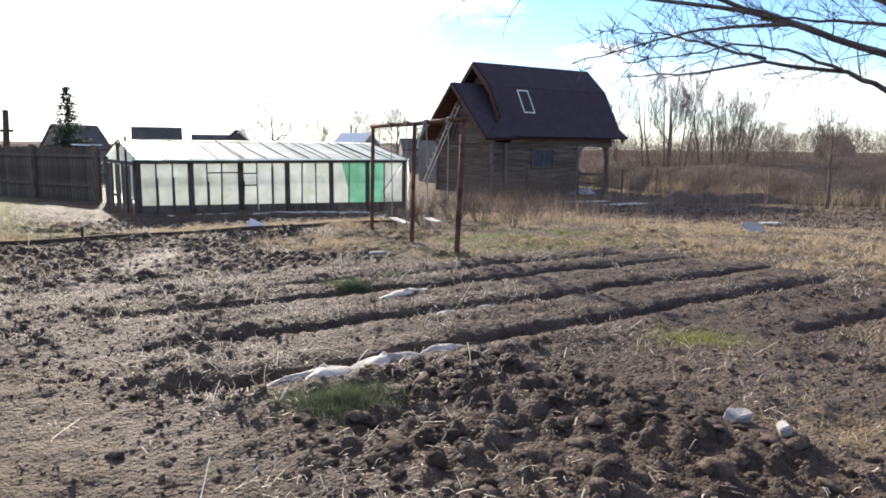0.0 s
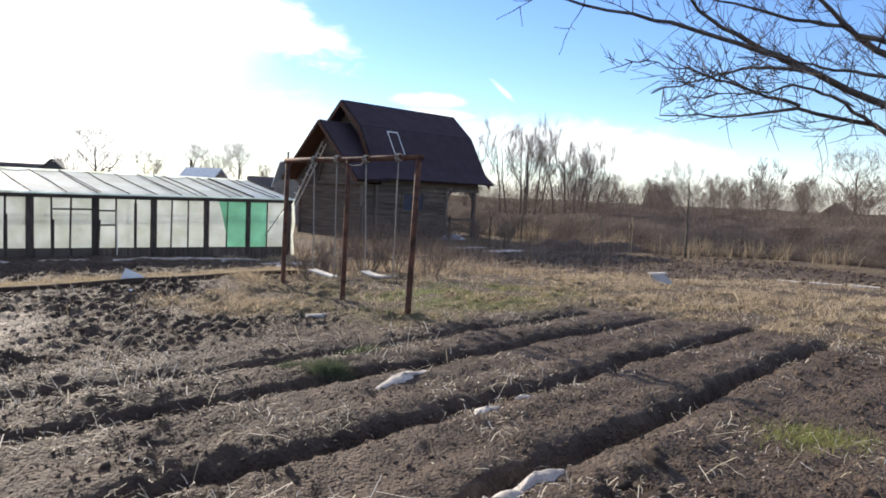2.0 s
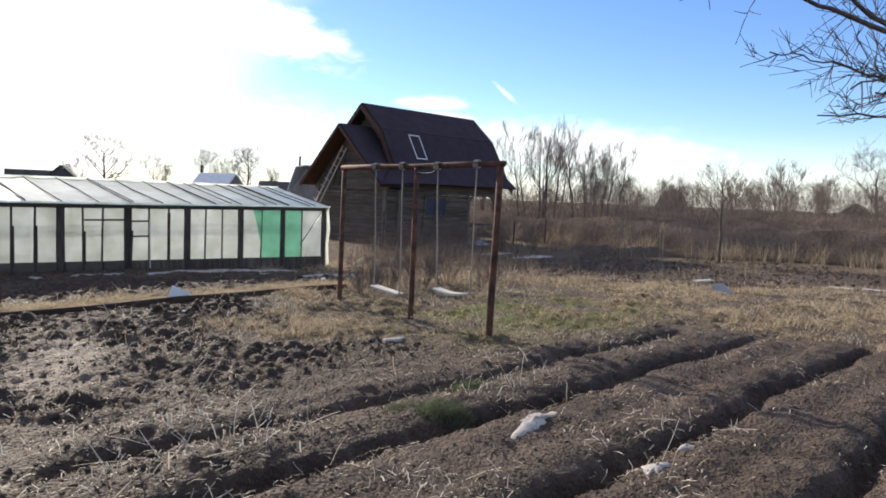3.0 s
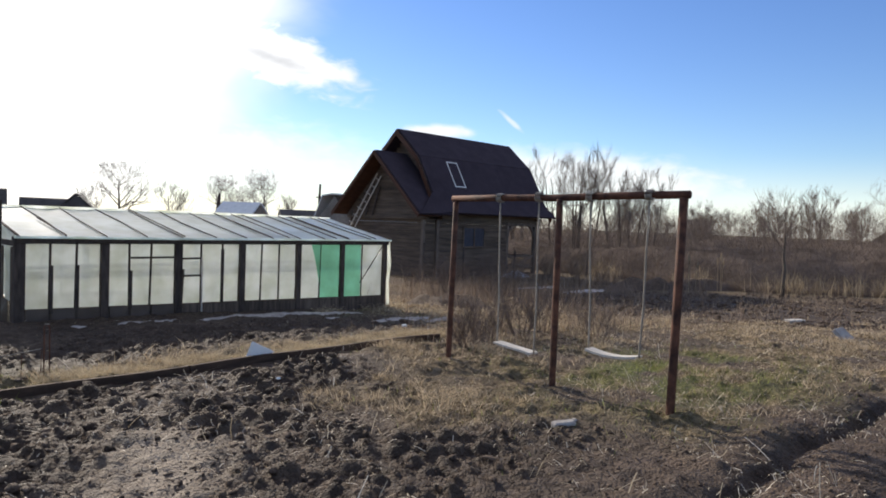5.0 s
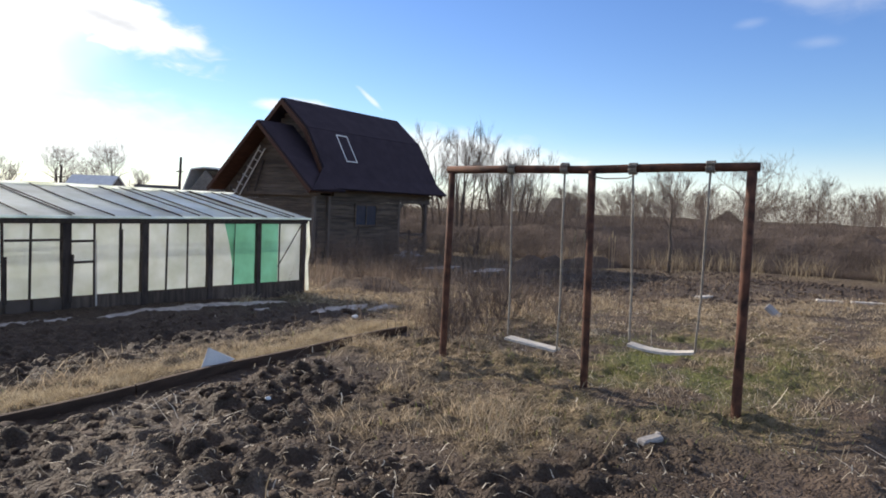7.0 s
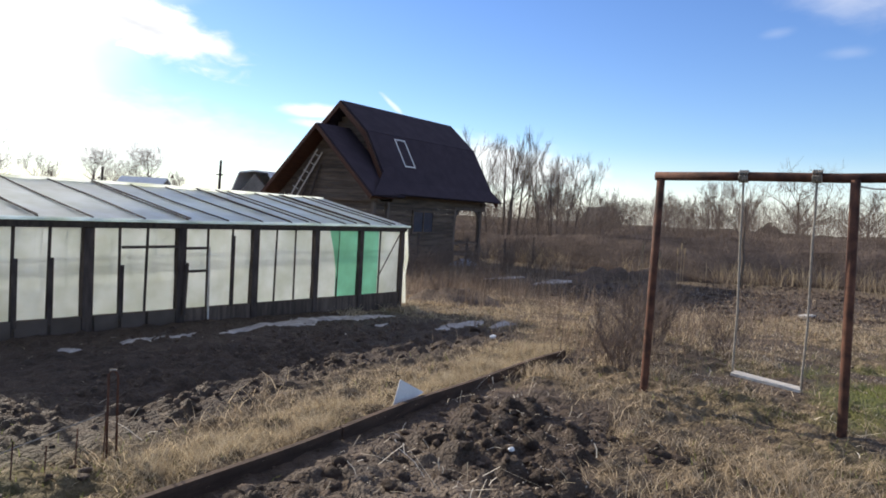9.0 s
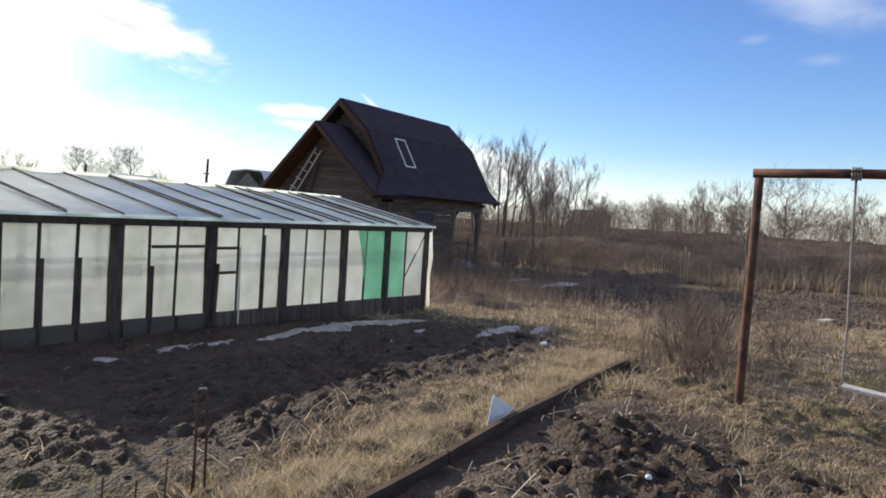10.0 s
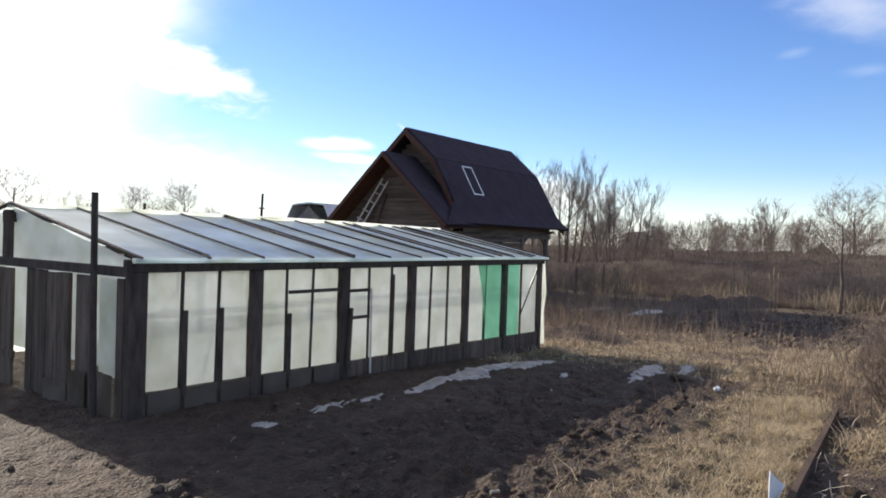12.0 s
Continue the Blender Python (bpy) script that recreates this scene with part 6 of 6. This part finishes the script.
far_house(60.0, 66.0, -0.8, 40, 5.0, 3.0, 2.2, 3.4, FARROOF, FARROOF, "dark low roof beyond the thicket")


def far_pole(x, y, top, label):
    o = thing("utility_pole", Matrix.Translation((x, y, -0.8)), label, "pole", "utility poles")
    part("shaft", Mesh().tube([(0, 0, -0.1), (0.05, 0, (top + 0.8) * 0.5), (0.14, 0, top + 0.8)], [0.13, 0.12, 0.10], 7), DARKWOOD, o)
    part("crossarm", Mesh().box(-0.22, 0.36, -0.05, 0.05, (top + 0.8) * 0.78, (top + 0.8) * 0.78 + 0.1), DARKWOOD, o)


far_pole(-9.95, 72.8, 3.9, "leaning dark wooden utility pole far off")
far_pole(-0.75, 68.9, 5.0, "dark wooden utility pole far off")
far_pole(-16.2, 25.3, 2.85, "dark post standing behind the plank fence")


def yard_post(u, v, h):
    p = HM @ Vector((u, v, 0))
    o = thing("yard_post", Matrix.Translation((p.x, p.y, height(p.x, p.y))), "thin dark post before the log house", "post", "posts before the house")
    part("shaft", Mesh().tube([(0, 0, -0.1), (0.02, 0, h)], 0.045, 6), DARKWOOD, o)


for u, v, h in ((0.4, -4.2, 1.45), (3.6, -4.4, 1.3), (6.5, -4.6, 1.25), (8.9, -4.8, 1.35), (-1.4, -3.6, 1.6)):
    yard_post(u, v, h)


def build_tarp():
    p = HM @ Vector((4.6, -3.6, 0))
    m = Mesh()
    for j in range(7):
        for i in range(9):
            u, v = i / 8, j / 6
            m.v.append(Vector((-0.9 + 1.8 * u, -0.4 + 0.8 * v, 0.32 * math.sin(math.pi * u) ** 0.6 * math.sin(math.pi * v) ** 0.7 * (0.8 + 0.3 * math.sin(9 * u + 5 * v)) - 0.02)))
    for j in range(6):
        for i in range(8):
            a = j * 9 + i
            m.f.append((a, a + 1, a + 10, a + 9))
    o = part("tarpaulin", m, BLUETARP, None, smooth=True)
    o.matrix_world = Matrix.Translation((p.x, p.y, height(p.x, p.y))) @ Matrix.Rotation(radians(31), 4, "Z")
    tagged(o, "blue-grey tarpaulin heaped over something before the house", "tarpaulin")


build_tarp()
